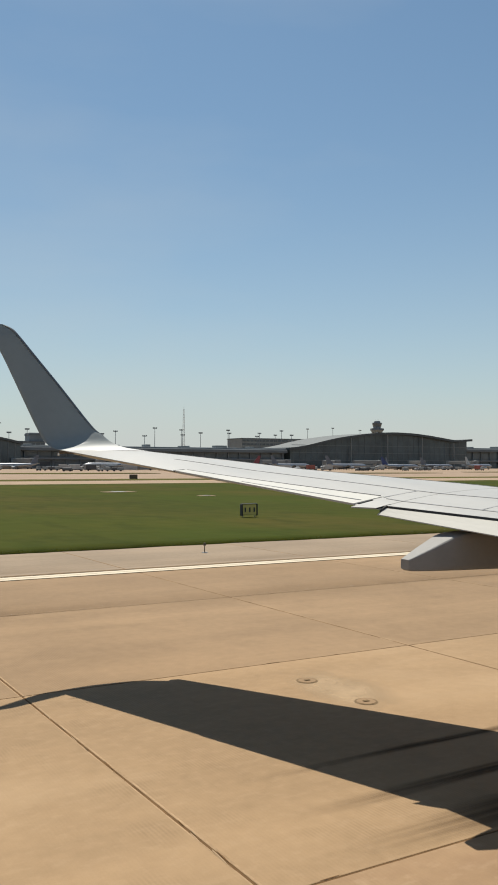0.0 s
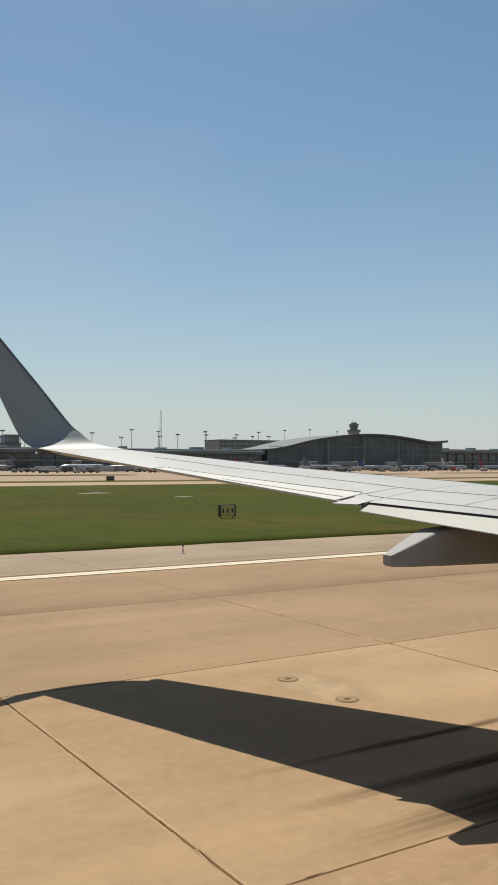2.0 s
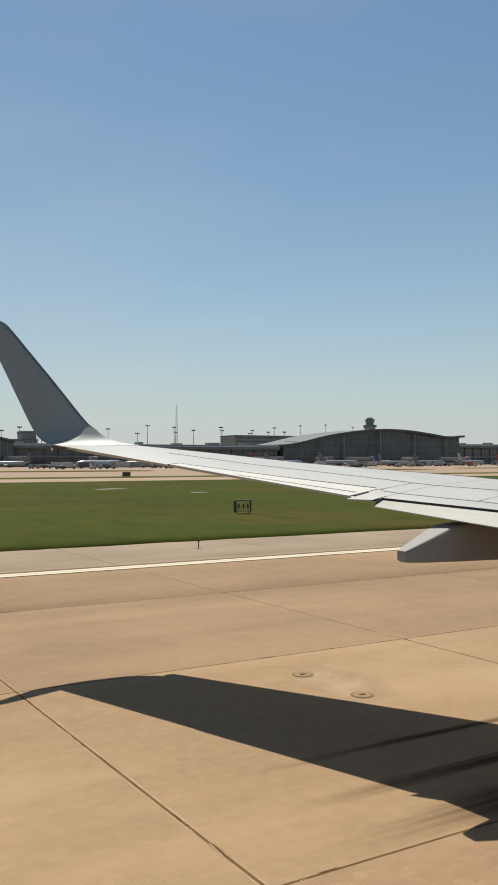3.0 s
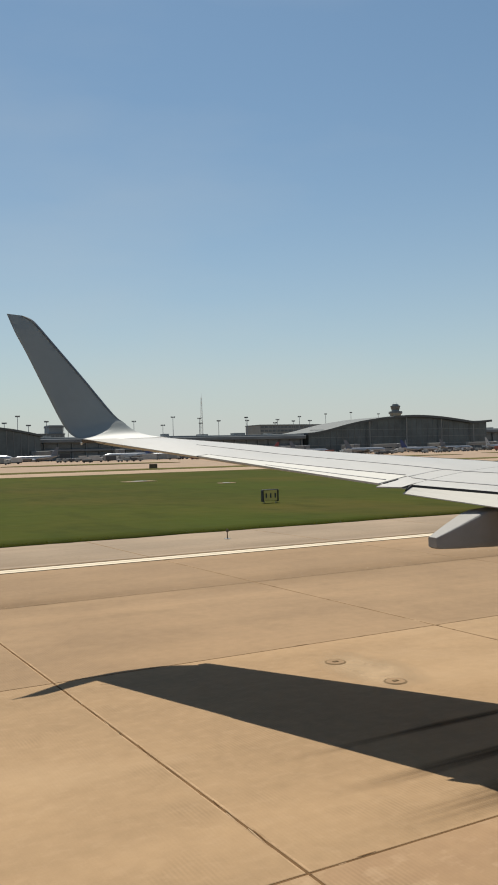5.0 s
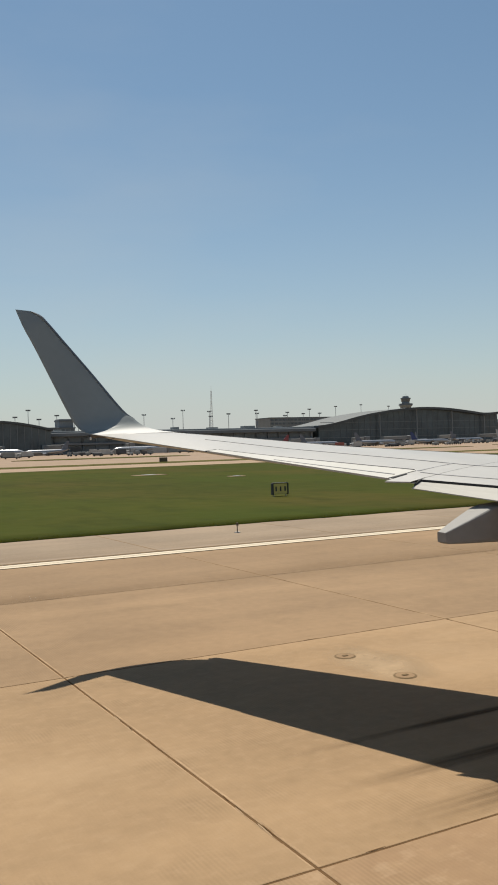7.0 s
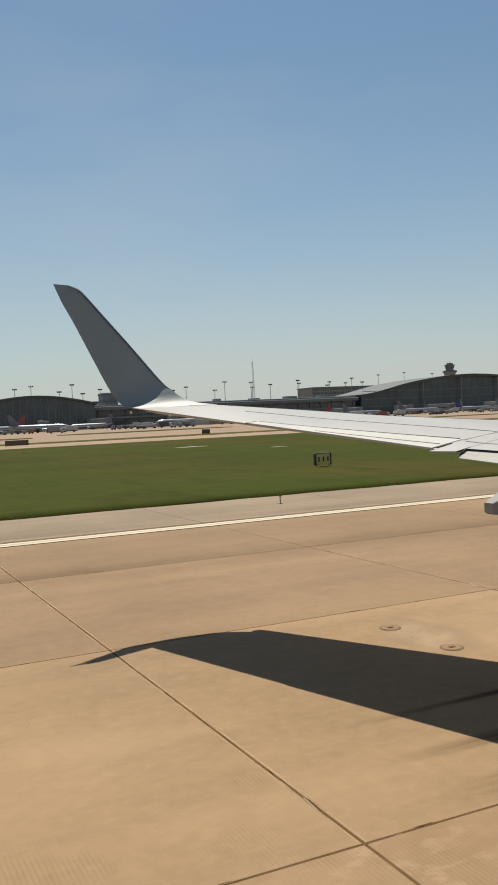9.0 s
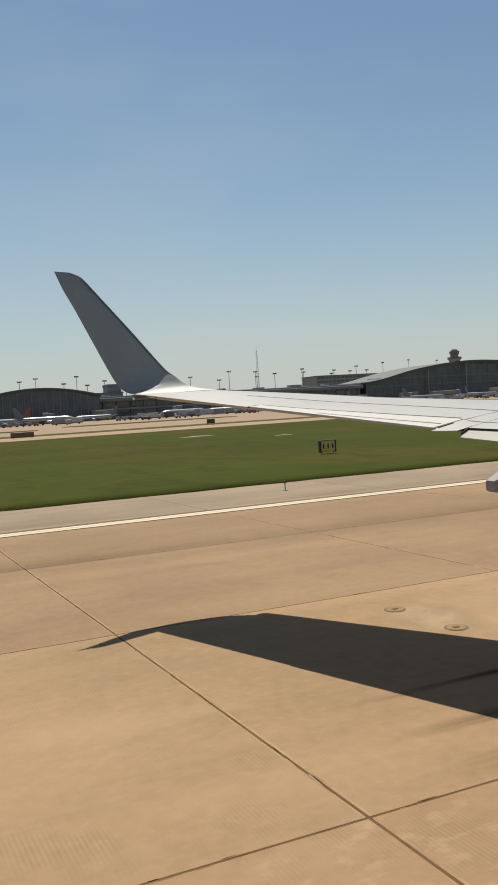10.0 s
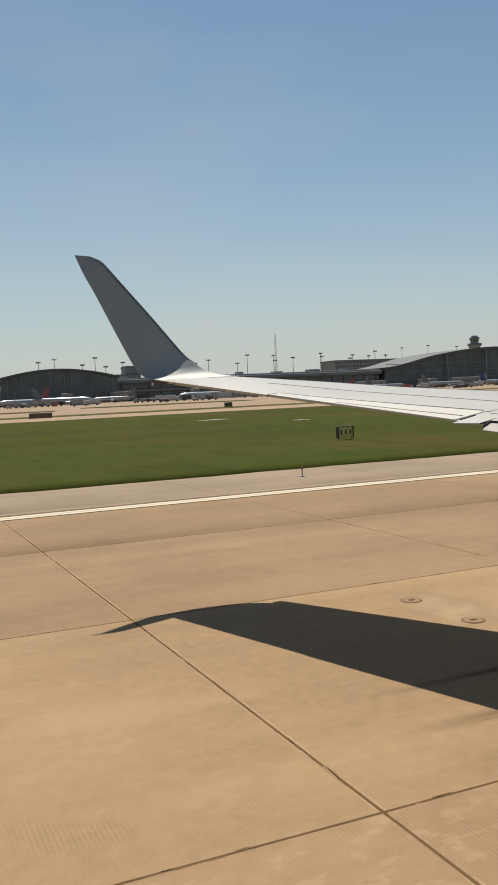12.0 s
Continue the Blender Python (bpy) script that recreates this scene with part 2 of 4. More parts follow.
METAL = material("bare_metal", (0.5, 0.5, 0.5), 0.35, 0.9, vary=0.1)
LAMP_GLASS = material("clear_lamp_cover", (0.75, 0.75, 0.72), 0.15, vary=0.04, coat=0.5)
SKIN = material("silver_fuselage_paint", (0.55, 0.56, 0.58), 0.35, 0.2, vary=0.04, scale=0.5)
CABIN = material("cabin_lining", (0.55, 0.54, 0.51), 0.8, vary=0.05)
TYRE = material("tyre_rubber", (0.025, 0.025, 0.026), 0.85, vary=0.2, scale=6)
# far facades, roofs and glass: distance haze mixed into the colours, lighter and bluer
DARK_WALL = material("hazed_dark_concrete_facade", (0.2, 0.225, 0.24), 0.8, vary=0.15, scale=0.08, fine=0.9)
DARK_ROOF = material("hazed_dark_roof_edge", (0.135, 0.155, 0.168), 0.8, vary=0.15, scale=0.06, fine=0.7)
PALE_WALL = material("pale_precast_concrete", (0.36, 0.33, 0.32), 0.85, vary=0.1, scale=0.07, fine=0.9)
TAN_WALL = material("hazed_precast_concrete", (0.24, 0.25, 0.245), 0.85, vary=0.12, scale=0.07, fine=0.9)
HALL_GLASS = material("dark_green_hall_glass", (0.07, 0.092, 0.1), 0.35, vary=0.3, scale=0.09, fine=0.5)
VAULT = material("vaulted_metal_roof", (0.07, 0.08, 0.082), 0.7, 0.0, vary=0.1, scale=0.06, fine=0.8)
VAULT_WHITE = material("white_roof_membrane", (0.42, 0.415, 0.40), 0.6, vary=0.06, scale=0.1)
GLAZING = material("hazed_dark_glazing", (0.108, 0.128, 0.14), 0.3, vary=0.25, scale=0.12, fine=0.5)
MULLION = material("grey_mullion", (0.17, 0.18, 0.19), 0.5, 0.4, vary=0.1)
STEEL = material("galvanised_steel", (0.24, 0.245, 0.25), 0.5, 0.5, vary=0.12)
MAST_PAINT = material("faded_mast_paint", (0.45, 0.43, 0.42), 0.6, vary=0.15)
PLANE_WHITE = material("parked_airliner_paint", (0.34, 0.35, 0.37), 0.3, 0.55, vary=0.05, scale=0.2)
PLANE_GREY = material("grey_tail_paint", (0.13, 0.14, 0.165), 0.4, vary=0.15, scale=0.4)
PLANE_RED = material("red_tail_paint", (0.24, 0.045, 0.05), 0.4, vary=0.08)
PLANE_BLUE = material("blue_tail_paint", (0.03, 0.05, 0.16), 0.4, vary=0.08)
TRUCK_WHITE = material("white_vehicle_paint", (0.4, 0.395, 0.38), 0.45, vary=0.1, scale=0.5)
TRUCK_DARK = material("dark_vehicle_paint", (0.06, 0.062, 0.07), 0.4, vary=0.15, scale=0.5)
TRUCK_RED = material("faded_red_vehicle_paint", (0.26, 0.07, 0.05), 0.5, vary=0.15, scale=0.5)
FITTING = material("worn_brown_steel", (0.15, 0.104, 0.06), 0.9, vary=0.3, scale=7, shine=0.05)
SIGN_BLACK = material("black_sign_face", (0.03, 0.03, 0.028), 0.5, vary=0.2)
SIGN_YELLOW = material("faded_yellow_sign_face", (0.62, 0.5, 0.14), 0.5, vary=0.1)
SIGN_BROWN = material("weathered_sign_back", (0.12, 0.085, 0.05), 0.7, vary=0.2)

# ------------------------------------------------------------------ mesh helpers


def finish(name, bm, mat, smooth=False):
    bmesh.ops.recalc_face_normals(bm, faces=bm.faces)
    me = bpy.data.meshes.new(name)
    bm.to_mesh(me)
    bm.free()
    me.materials.append(mat)
    if smooth:
        me.shade_smooth()
    return me


def part(name, bm, mat, parent, label="", smooth=False):
    ob = new(name, finish(name, bm, mat, smooth))
    ob.parent = parent
    return tagged(ob, label)


def thing(name, label, category, x=0, y=0, z=0, turn=0, group="", kind=""):
    ob = new(name)
    ob.empty_display_size = 0.2
    ob.matrix_world = pose(x, y, z, 0, 0, turn)
    return tagged(ob, label, category, group, kind)


TOWN_X = 40.0


def far_thing(name, label, category, x=0, y=0, z=0, turn=0, group=""):
    """A thing of the terminal side; the whole side is set out from one reference."""
    return thing(name, label, category, x + TOWN_X, y, z, turn, group)


def solid(name, bm, mat, label, category="", kind="", group="", smooth=False):
    return tagged(new(name, finish(name, bm, mat, smooth)), label, category, group, kind)


def box(bm, x0, x1, y0, y1, z0, z1, bevel=0.0):
    r = bmesh.ops.create_cube(bm, size=1.0)
    vs = r["verts"]
    for v in vs:
        v.co = Vector((x0 + (v.co.x + 0.5) * (x1 - x0), y0 + (v.co.y + 0.5) * (y1 - y0), z0 + (v.co.z + 0.5) * (z1 - z0)))
    if bevel:
        es = list({e for v in vs for e in v.link_edges})
        bmesh.ops.bevel(bm, geom=es, offset=bevel, segments=1, affect="EDGES", profile=0.5)
    return bm


def boxed(*a, **k):
    return box(bmesh.new(), *a, **k)


def tube(bm, a, b, r0, r1=None, seg=10):
    """A capped, tapering round bar from a to b."""
    a, b = Vector(a), Vector(b)
    r1 = r0 if r1 is None else r1
    q = (b - a).to_track_quat("Z", "Y")
    rings = []
    for p, r in ((a, r0), (b, r1)):
        rings.append([bm.verts.new(p + q @ Vector((r * math.cos(i * math.tau / seg), r * math.sin(i * math.tau / seg), 0))) for i in range(seg)])
    for i in range(seg):
        j = (i + 1) % seg
        bm.faces.new((rings[0][i], rings[0][j], rings[1][j], rings[1][i]))
    bm.faces.new(rings[0][::-1])
    bm.faces.new(rings[1])
    return bm


def loft(bm, sections, closed=True, caps=True):
    """Skin a row of point loops of equal length."""
    rows = [[bm.verts.new(p) for p in s] for s in sections]
    n = len(rows[0])
    for a, b in zip(rows, rows[1:]):
        for i in range(n if closed else n - 1):
            j = (i + 1) % n
            bm.faces.new((a[i], a[j], b[j], b[i]))
    if caps and closed:
        bm.faces.new(rows[0])
        bm.faces.new(rows[-1][::-1])
    return bm


def sheet(bm, x0, x1, y0, y1, z, nx=1, ny=1):
    g = [[bm.verts.new((x0 + (x1 - x0) * i / nx, y0 + (y1 - y0) * j / ny, z)) for i in range(nx + 1)] for j in range(ny + 1)]
    for j in range(ny):
        for i in range(nx):
            bm.faces.new((g[j][i], g[j][i + 1], g[j + 1][i + 1], g[j + 1][i]))
    return bm


# ------------------------------------------------------------------ ground and pavements
LANES = (-8.28, -1.06, 6.16, 13.38, 20.6, 27.82)
SHEAR, SLAB_X, JOINT0 = -0.065, 8.0, 3.18
GRASS_Y0, GRASS_Y1 = 34.6, 150.0

solid("ground", sheet(bmesh.new(), -4200, 4200, -600, 4700, -0.25, 12, 12), EARTH,
      "dry tan earth reaching to the horizon", "ground", "structure")
solid("apron", boxed(-1200, 1600, 196, 700, -0.22, -0.02), APRON, "pale tan concrete apron in front of the terminals", "apron", "structure")

bm = boxed(-1200, 1600, GRASS_Y1, 178, -0.22, 0.0)
solid("taxiway", bm, TAXI, "pale tan concrete taxiway between strips of grass", "taxiway", "structure")

runway = solid("runway", boxed(-900, 1200, -40, 27.84, -0.3, -0.006), SEAL, "tan concrete runway of large jointed slabs", "runway", "structure")
shoulder = solid("runway_shoulder", boxed(-900, 1200, 27.86, GRASS_Y0, -0.3, -0.007), SEAL, "greyish concrete shoulder between runway and grass", "shoulder", "structure")


def verge(x, seed):
    return 0.22 * noise.noise((x * 0.35, seed, 0)) + 0.1 * noise.noise((x * 1.7, seed, 3))


def grass_strip(name, y0, y1, mat, label, rough_edge=True):
    """A low lens of turf with uneven borders."""
    bm = bmesh.new()
    xs = [-900 + 30 * i for i in range(27)] + [-90 + 0.6 * i for i in range(0, 400)] + [150 + 30 * i for i in range(36)]
    rows = []
    for f, z in ((0, -0.02), (0, 0.03), (0.02, 0.06), (0.1, 0.05), (0.5, 0.1), (0.95, 0.05), (1, -0.02)):
        row = []
        for x in xs:
            e = verge(x, y0) if f < 0.1 else (verge(x, y1) * 3 if f > 0.9 else 0)
            row.append(bm.verts.new((x, y0 + (y1 - y0) * f + e, z + 0.03 * noise.noise((x * 0.2, f * 9, 7)))))
        rows.append(row)
    for a, b in zip(rows, rows[1:]):
        for i in range(len(xs) - 1):
            bm.faces.new((a[i], a[i + 1], b[i + 1], b[i]))
    return solid(name, bm, mat, label, "grass", "structure", smooth=True)


grass_strip("grass_strip", GRASS_Y0, GRASS_Y1, GRASS, "broad strip of mown green grass beside the runway")
grass_strip("grass_strip_far", 178, 196, GRASS_DRY, "narrow strip of dry green grass beside the apron")



def grass_island(x0, x1, y0, y1):
    """A long low patch of dry turf with rounded ends, lying on the apron."""
    bm = bmesh.new()
    n, ring = 48, []
    for i in range(n):
        a = math.tau * i / n
        sx, sy = math.copysign(abs(math.cos(a)) ** 0.5, math.cos(a)), math.copysign(abs(math.sin(a)) ** 0.8, math.sin(a))
        w = 1 + 0.08 * noise.noise((3 * math.cos(a), 3 * math.sin(a), y0))
        ring.append(((x0 + x1) / 2 + (x1 - x0) / 2 * sx * w, (y0 + y1) / 2 + (y1 - y0) / 2 * sy * w))
    rows = [[bm.verts.new((x, y, z)) for x, y in ring] for z in (-0.05, 0.12)]
    for i in range(n):
        j = (i + 1) % n
        bm.faces.new((rows[0][i], rows[0][j], rows[1][j], rows[1][i]))
    bm.faces.new(rows[1])
    return solid("grass_island", bm, GRASS_DRY, "long island of dry brownish grass on the apron", "grass", "structure", "grass islands")


for x0, x1, y0, y1 in ((-20, 42, 262, 284), (58, 128, 300, 330), (150, 260, 280, 306), (-120, -46, 290, 314), (300, 420, 300, 330)):
    grass_island(x0, x1, y0, y1)

# tufts along the near border and over the strip
bm = bmesh.new()
rng = random.Random(4)
for i in range(3600):
    x = rng.uniform(-14, 62)
    k = rng.random() ** 2
    y = GRASS_Y0 + 0.1 + verge(x, GRASS_Y0) + k * 0.9
    if y < GRASS_Y0 - 0.05:
        continue
    h = rng.uniform(0.01, 0.04) * (1.5 if rng.random() < 0.05 else 1)
    for _ in range(3):
        a = rng.uniform(0, math.tau)
        w = rng.uniform(0.02, 0.05)
        dx, dy = w * math.cos(a), w * math.sin(a)
        lean = rng.uniform(-0.06, 0.06)
        z = 0.03
        v = [bm.verts.new((x - dx, y - dy, z)), bm.verts.new((x + dx, y + dy, z)), bm.verts.new((x + lean, y + lean, z + h))]
        bm.faces.new(v)
tufts = bpy.data.meshes.new("grass_tufts")
bm.to_mesh(tufts)
bm.free()
tufts.materials.append(BLADE)
tagged(new("grass_tufts", tufts), "short uneven tufts of green grass on the strip", "grass", "", "stuff")

# painted runway edge stripe with its dark borders
stripe = thing("runway_edge_stripe", "worn white painted runway edge stripe with dark borders", "stripe", kind="structure")
part("white_band", boxed(-900, 1200, 26.84, 27.17, -0.012, 0.004), LINE_WHITE, stripe, "worn white paint")
part("white_band", boxed(-900, 1200, 27.225, 27.56, -0.012, 0.004), LINE_WHITE, stripe, "worn white paint")
part("border", boxed(-900, 1200, 26.7, 26.838, -0.012, 0.0035), LINE_BLACK, stripe, "dark paint border")
part("border", boxed(-900, 1200, 27.562, 27.69, -0.012, 0.0035), LINE_BLACK, stripe, "dark paint border")

LINE_YELLOW = material("yellow_line_paint", (0.34, 0.22, 0.03), 0.75, vary=0.12, scale=1.5, fine=14, shine=0.03)


def ribbon(points, width, z):
    """A flat band of paint along a row of points."""
    bm = bmesh.new()
    rows = []
    for i, p in enumerate(points):
        q, r = Vector(points[max(0, i - 1)]), Vector(points[min(len(points) - 1, i + 1)])
        side = Vector((-(r - q).y, (r - q).x)).normalized() * width / 2
        rows.append([(p[0] - side.x, p[1] - side.y, z), (p[0] + side.x, p[1] + side.y, z)])
    return loft(bm, rows, closed=False)


lead = thing("lead_off_line", "double yellow lead-off line with black borders on the runway", "line", kind="structure")
curve = [(132 + 4 * i, 22.5 - 8.5 * (i / 30) ** 1.4) for i in range(31)]
part("black_border", ribbon(curve, 0.75, 0.004), LINE_BLACK, lead, "black paint border")
part("yellow_band", ribbon([(x, y + 0.16) for x, y in curve], 0.15, 0.0075), LINE_YELLOW, lead, "yellow paint")
part("yellow_band", ribbon([(x, y - 0.16) for x, y in curve], 0.15, 0.0075), LINE_YELLOW, lead, "yellow paint")

block = thing("touchdown_marking", "white rectangular touchdown marking with a black border", "marking", kind="structure")
part("black_border", boxed(-476, -452, 8.0, 12.3, -0.01, 0.003), LINE_BLACK, block, "black paint border")
part("white_field", boxed(-475.6, -452.4, 8.4, 11.9, -0.01, 0.0065), LINE_WHITE, block, "worn white paint")

# ------------------------------------------------------------------ the airliner that carries the camera
WING_K = ((0, 0.36), (4, 0.27), (7, 0.242), (8.45, 0.235), (9, 0.22), (10.5, 0.15), (11.5, 0.105), (13, 0.08), (14, 0.055), (15.3, 0.02))


def te_x(y):
    return 4.21 + 0.342 * (15.3 - max(y, 4.4))


def le_x(y):
    return 7.51 + 0.556 * (12.9 - y) + (0.35 * (4.0 - y) if y < 4 else 0)


def te_z(y):
    return 3.24 + (y - 8.73) * 0.1243 + 0.058 * max(0.0, 8.45 - y)


def crest(y):
    return float(np.interp(y, [a for a, _ in WING_K], [b for _, b in WING_K]))


def top(y, c, lift=0.0):
    """A point on the wing's upper skin at span y and chord share c."""
    k, ch = crest(y), le_x(y) - te_x(y)
    h = k * (1 - ((c - 0.35) / 0.65) ** 2) if c > 0.35 else k - 0.06 * ch * ((0.35 - c) / 0.35) ** 2.2
    return Vector((le_x(y) - c * ch, y, te_z(y) + h + lift))


def under(y, c, end=1.0):
    ch = le_x(y) - te_x(y)
    t = 0.115 * ch * (4 * max(0.0, c) ** 0.55 * max(0.0, end - c) ** 0.9) * 0.62 + 0.012
    p = top(y, c)
    return Vector((p.x, p.y, p.z - t))


CH = (0.0, 0.01, 0.03, 0.07, 0.14, 0.22, 0.3, 0.36, 0.44, 0.52, 0.6, 0.68, 0.76, 0.82, 0.88, 0.93, 0.96, 1.0)


def section(y, end=1.0):
    cs = [c for c in CH if c < end - 0.005] + [end]
    cs += [end] * (len(CH) - len(cs))
    return [top(y, c) for c in cs] + [under(y, c, end) for c in reversed(cs)]


airliner = thing("airliner", "silver and white narrow-body airliner standing on the runway, flaps set", "aircraft")

# wing box: the outer half runs to the trailing edge, the inner half stops at the flap gap
FLAP_OUT, FLAP_C = 8.46, 0.955
bm = bmesh.new()
ys = [FLAP_OUT + 0.01] + [8.8 + 0.4 * i for i in range(15)] + [14.7, 14.88, 15.04]
loft(bm, [section(y) for y in ys])
part("outer_wing", bm, WING, airliner, "light grey painted wing skin", smooth=False)
# the outermost slat ends in a small step ahead of the tip
bm = bmesh.new()
loft(bm, [[top(y, 0.0), top(y, 0.03), top(y, 0.1, -0.004), under(y, 0.1), under(y, 0.03)] for y in (15.03, 15.09, 15.15)])
part("slat_end", bm, WING, airliner, "square end of the outer slat")
bm = bmesh.new()
ys = [-0.3, 0.5, 1.5, 2.5, 3.5, 4.4, 5.2, 6.0, 6.8, 7.6, 8.1, FLAP_OUT]
loft(bm, [section(y, FLAP_C) for y in ys])
part("inner_wing", bm, WING, airliner, "light grey painted wing skin")


def strip_on(bm, y0, y1, c0, c1, lift0, lift1, n=16, sink=0.03):
    """A closed plate that follows the upper skin between two chord shares, given at both ends of its span."""
    a, b, d, e = [], [], [], []
    for i in range(n + 1):
        f = i / n
        y = y0 + (y1 - y0) * f
        ca = c0[0] + (c0[1] - c0[0]) * f
        cb = c1[0] + (c1[1] - c1[0]) * f
        a.append(top(y, ca, lift0))
        b.append(top(y, cb, lift1))
        d.append(top(y, cb, -sink * 0.4))
        e.append(top(y, ca, -sink))
    return loft(bm, [list(q) for q in zip(a, b, d, e)])


aileron = part("aileron", strip_on(bmesh.new(), 12.12, 8.80, (0.935, 0.86), (1.006, 1.004), 0.009, 0.014, 40), WING_PALE, airliner, "white aileron along the trailing edge")
part("hinge_gap", strip_on(bmesh.new(), 12.12, 8.86, (0.922, 0.847), (0.934, 0.859), 0.008, 0.008, 40), GAP, aileron, "dark hinge gap")
part("tab_line", strip_on(bmesh.new(), 10.8, 8.86, (0.978, 0.946), (0.984, 0.952), 0.016, 0.0165, 30), SEAM, aileron, "thin tab joint")
part("outer_end_gap", strip_on(bmesh.new(), 12.17, 12.125, (0.935, 0.935), (1.004, 1.004), 0.009, 0.009, 2), GAP, aileron, "dark gap at the outer end")

# seams in the upper skin
for y0, y1, c0, c1 in ((13.3, 8.8, (0.63, 0.68), (0.635, 0.6855)), (8.8, 5.0, (0.68, 0.65), (0.6855, 0.6555)),
                       (8.7, 7.25, (0.868, 0.876), (0.875, 0.883)), (7.25, 5.0, (0.876, 0.93), (0.883, 0.937)),
                       (7.43, 7.40, (0.70, 0.70), (0.88, 0.88)), (8.79, 8.76, (0.68, 0.68), (0.86, 0.86)),
                       (14.6, 6.0, (0.30, 0.30), (0.304, 0.304))):
    part("panel_seam", strip_on(bmesh.new(), y0, y1, c0, c1, 0.006, 0.006, 40), SEAM, airliner, "fine grey joint in the skin")
part("flap_lip", strip_on(bmesh.new(), 8.74, 8.47, (0.93, 0.93), (1.035, 1.0), 0.005, 0.005, 4), WING, airliner, "pointed skin lip beside the flap")
gap = bmesh.new()
loft(gap, [[top(y, FLAP_C - 0.012, -0.012), top(y, FLAP_C + 0.002, 0.001), top(y, FLAP_C + 0.004, -0.05), top(y, FLAP_C - 0.012, -0.05)] for y in (8.452, 7.6, 6.8, 6.0, 5.2, 4.6)])
part("flap_gap", gap, GAP, airliner, "black gap ahead of the flap")
# dark notch where the aileron ends
part("aileron_end_gap", strip_on(bmesh.new(), 8.785, 8.757, (0.92, 0.92), (0.99, 0.99), 0.01, 0.012), GAP, airliner, "dark gap beside the aileron")


def flap_row(y):
    """Outline of the drooped flap: it starts under the wing's lip at span y and runs aft and a little inboard."""
    g = top(y, FLAP_C + 0.006, -0.026)
    k = 8.45 - y
    tail = Vector((6.55 + 0.141 * min(k, 4.0), y, 3.13 - 0.08 * min(k, 4.0) - 0.07 * max(0.0, k - 4.0)))
    nose = g + Vector((0.2, 0.0, -0.02))
    mid = (g + tail) / 2
    low = Vector((0, 0, 1))
    return [nose - low * 0.06, nose, g, mid, tail, tail - low * 0.012, mid - low * 0.06, nose - low * 0.1]


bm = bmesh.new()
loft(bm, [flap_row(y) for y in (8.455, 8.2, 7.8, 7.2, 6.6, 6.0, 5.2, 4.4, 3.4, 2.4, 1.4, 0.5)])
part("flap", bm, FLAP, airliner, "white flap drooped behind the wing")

# dark plate that stands for the shaded gap round the flap's outer end
a, e = top(8.452, FLAP_C, 0.004), flap_row(8.455)[4]
bm = bmesh.new()
loft(bm, [[p + Vector((0, o, u)) for o, u in ((-0.008, 0.0), (0.012, 0.003), (0.012, -0.04), (-0.008, -0.04))] for p in (a, a + (e - a) * 0.35 + Vector((0, 0, 0.012)), a + (e - a) * 0.7 + Vector((0, 0, 0.006)))])
part("flap_end_shade_strip", bm, GAP, airliner, "black strip in place of the shaded gap beside the flap")

# canoe-shaped flap track fairings
def fairing(y, x_tail, z_tail, size=1.0):
    bm = bmesh.new()
    secs = []
    for f, w, hi, lo in ((0.0, 0.07, 0.045, -0.07), (0.015, 0.085, 0.065, -0.09), (0.1, 0.14, 0.175, -0.10), (0.19, 0.18, 0.29, -0.105), (0.23, 0.19, 0.32, -0.11),
                         (0.3, 0.195, 0.335, -0.115), (0.42, 0.2, 0.35, -0.125), (0.6, 0.2, 0.38, -0.14), (0.8, 0.17, 0.44, -0.10), (0.93, 0.10, 0.46, 0.05), (1.0, 0.03, 0.46, 0.25)):
        x = x_tail + 3.1 * size * f
        cz, hh = z_tail + (hi + lo) / 2, (hi - lo) / 2
        pts = []
        for i in range(16):
            a = math.tau * (i + 0.5) / 16
            cx, sx = math.cos(a), math.sin(a)
            e = 0.2
            pts.append((x, y + w * math.copysign(abs(cx) ** e, cx), cz + hh * math.copysign(abs(sx) ** e, sx)))
        secs.append(pts)
    return loft(bm, secs)


part("flap_track_fairing", fairing(7.37, 6.11, 2.635), FAIRING, airliner, "grey canoe-shaped fairing with a blunt tail")
part("flap_track_fairing", fairing(4.2, 7.1, 1.95), FAIRING, airliner, "grey canoe-shaped fairing with a blunt tail")

# white wing tip that turns up into the grey winglet: leading and trailing points, station by station
STATIONS = [((6.31, 14.88, 3.985), (4.354, 14.88, 4.004)), ((6.12, 15.12, 4.01), (4.28, 15.08, 4.028)), ((5.66, 15.44, 4.10), (4.215, 15.28, 4.052)),
            ((5.40, 15.55, 4.21), (4.14, 15.42, 4.095)), ((5.22, 15.63, 4.36), (4.04, 15.55, 4.21)), ((5.00, 15.71, 4.56), (3.92, 15.65, 4.45)),
            ((4.47, 15.87, 5.26), (3.665, 15.79, 5.05)), ((3.955, 16.0, 5.91), (3.37, 15.93, 5.74)), ((3.66, 16.07, 6.28), (3.20, 16.0, 6.10)),
            ((3.53, 16.11, 6.42), (3.12, 16.08, 6.33)), ((3.36, 16.14, 6.50), (3.06, 16.14, 6.52))]


def between(p, q, r, s, f):
    """A point on the smooth curve through four points, between the middle two."""
    p, q, r, s = Vector(p), Vector(q), Vector(r), Vector(s)
    return 0.5 * (2 * q + (r - p) * f + (2 * p - 5 * q + 4 * r - s) * f * f + (3 * q - p - 3 * r + s) * f ** 3)


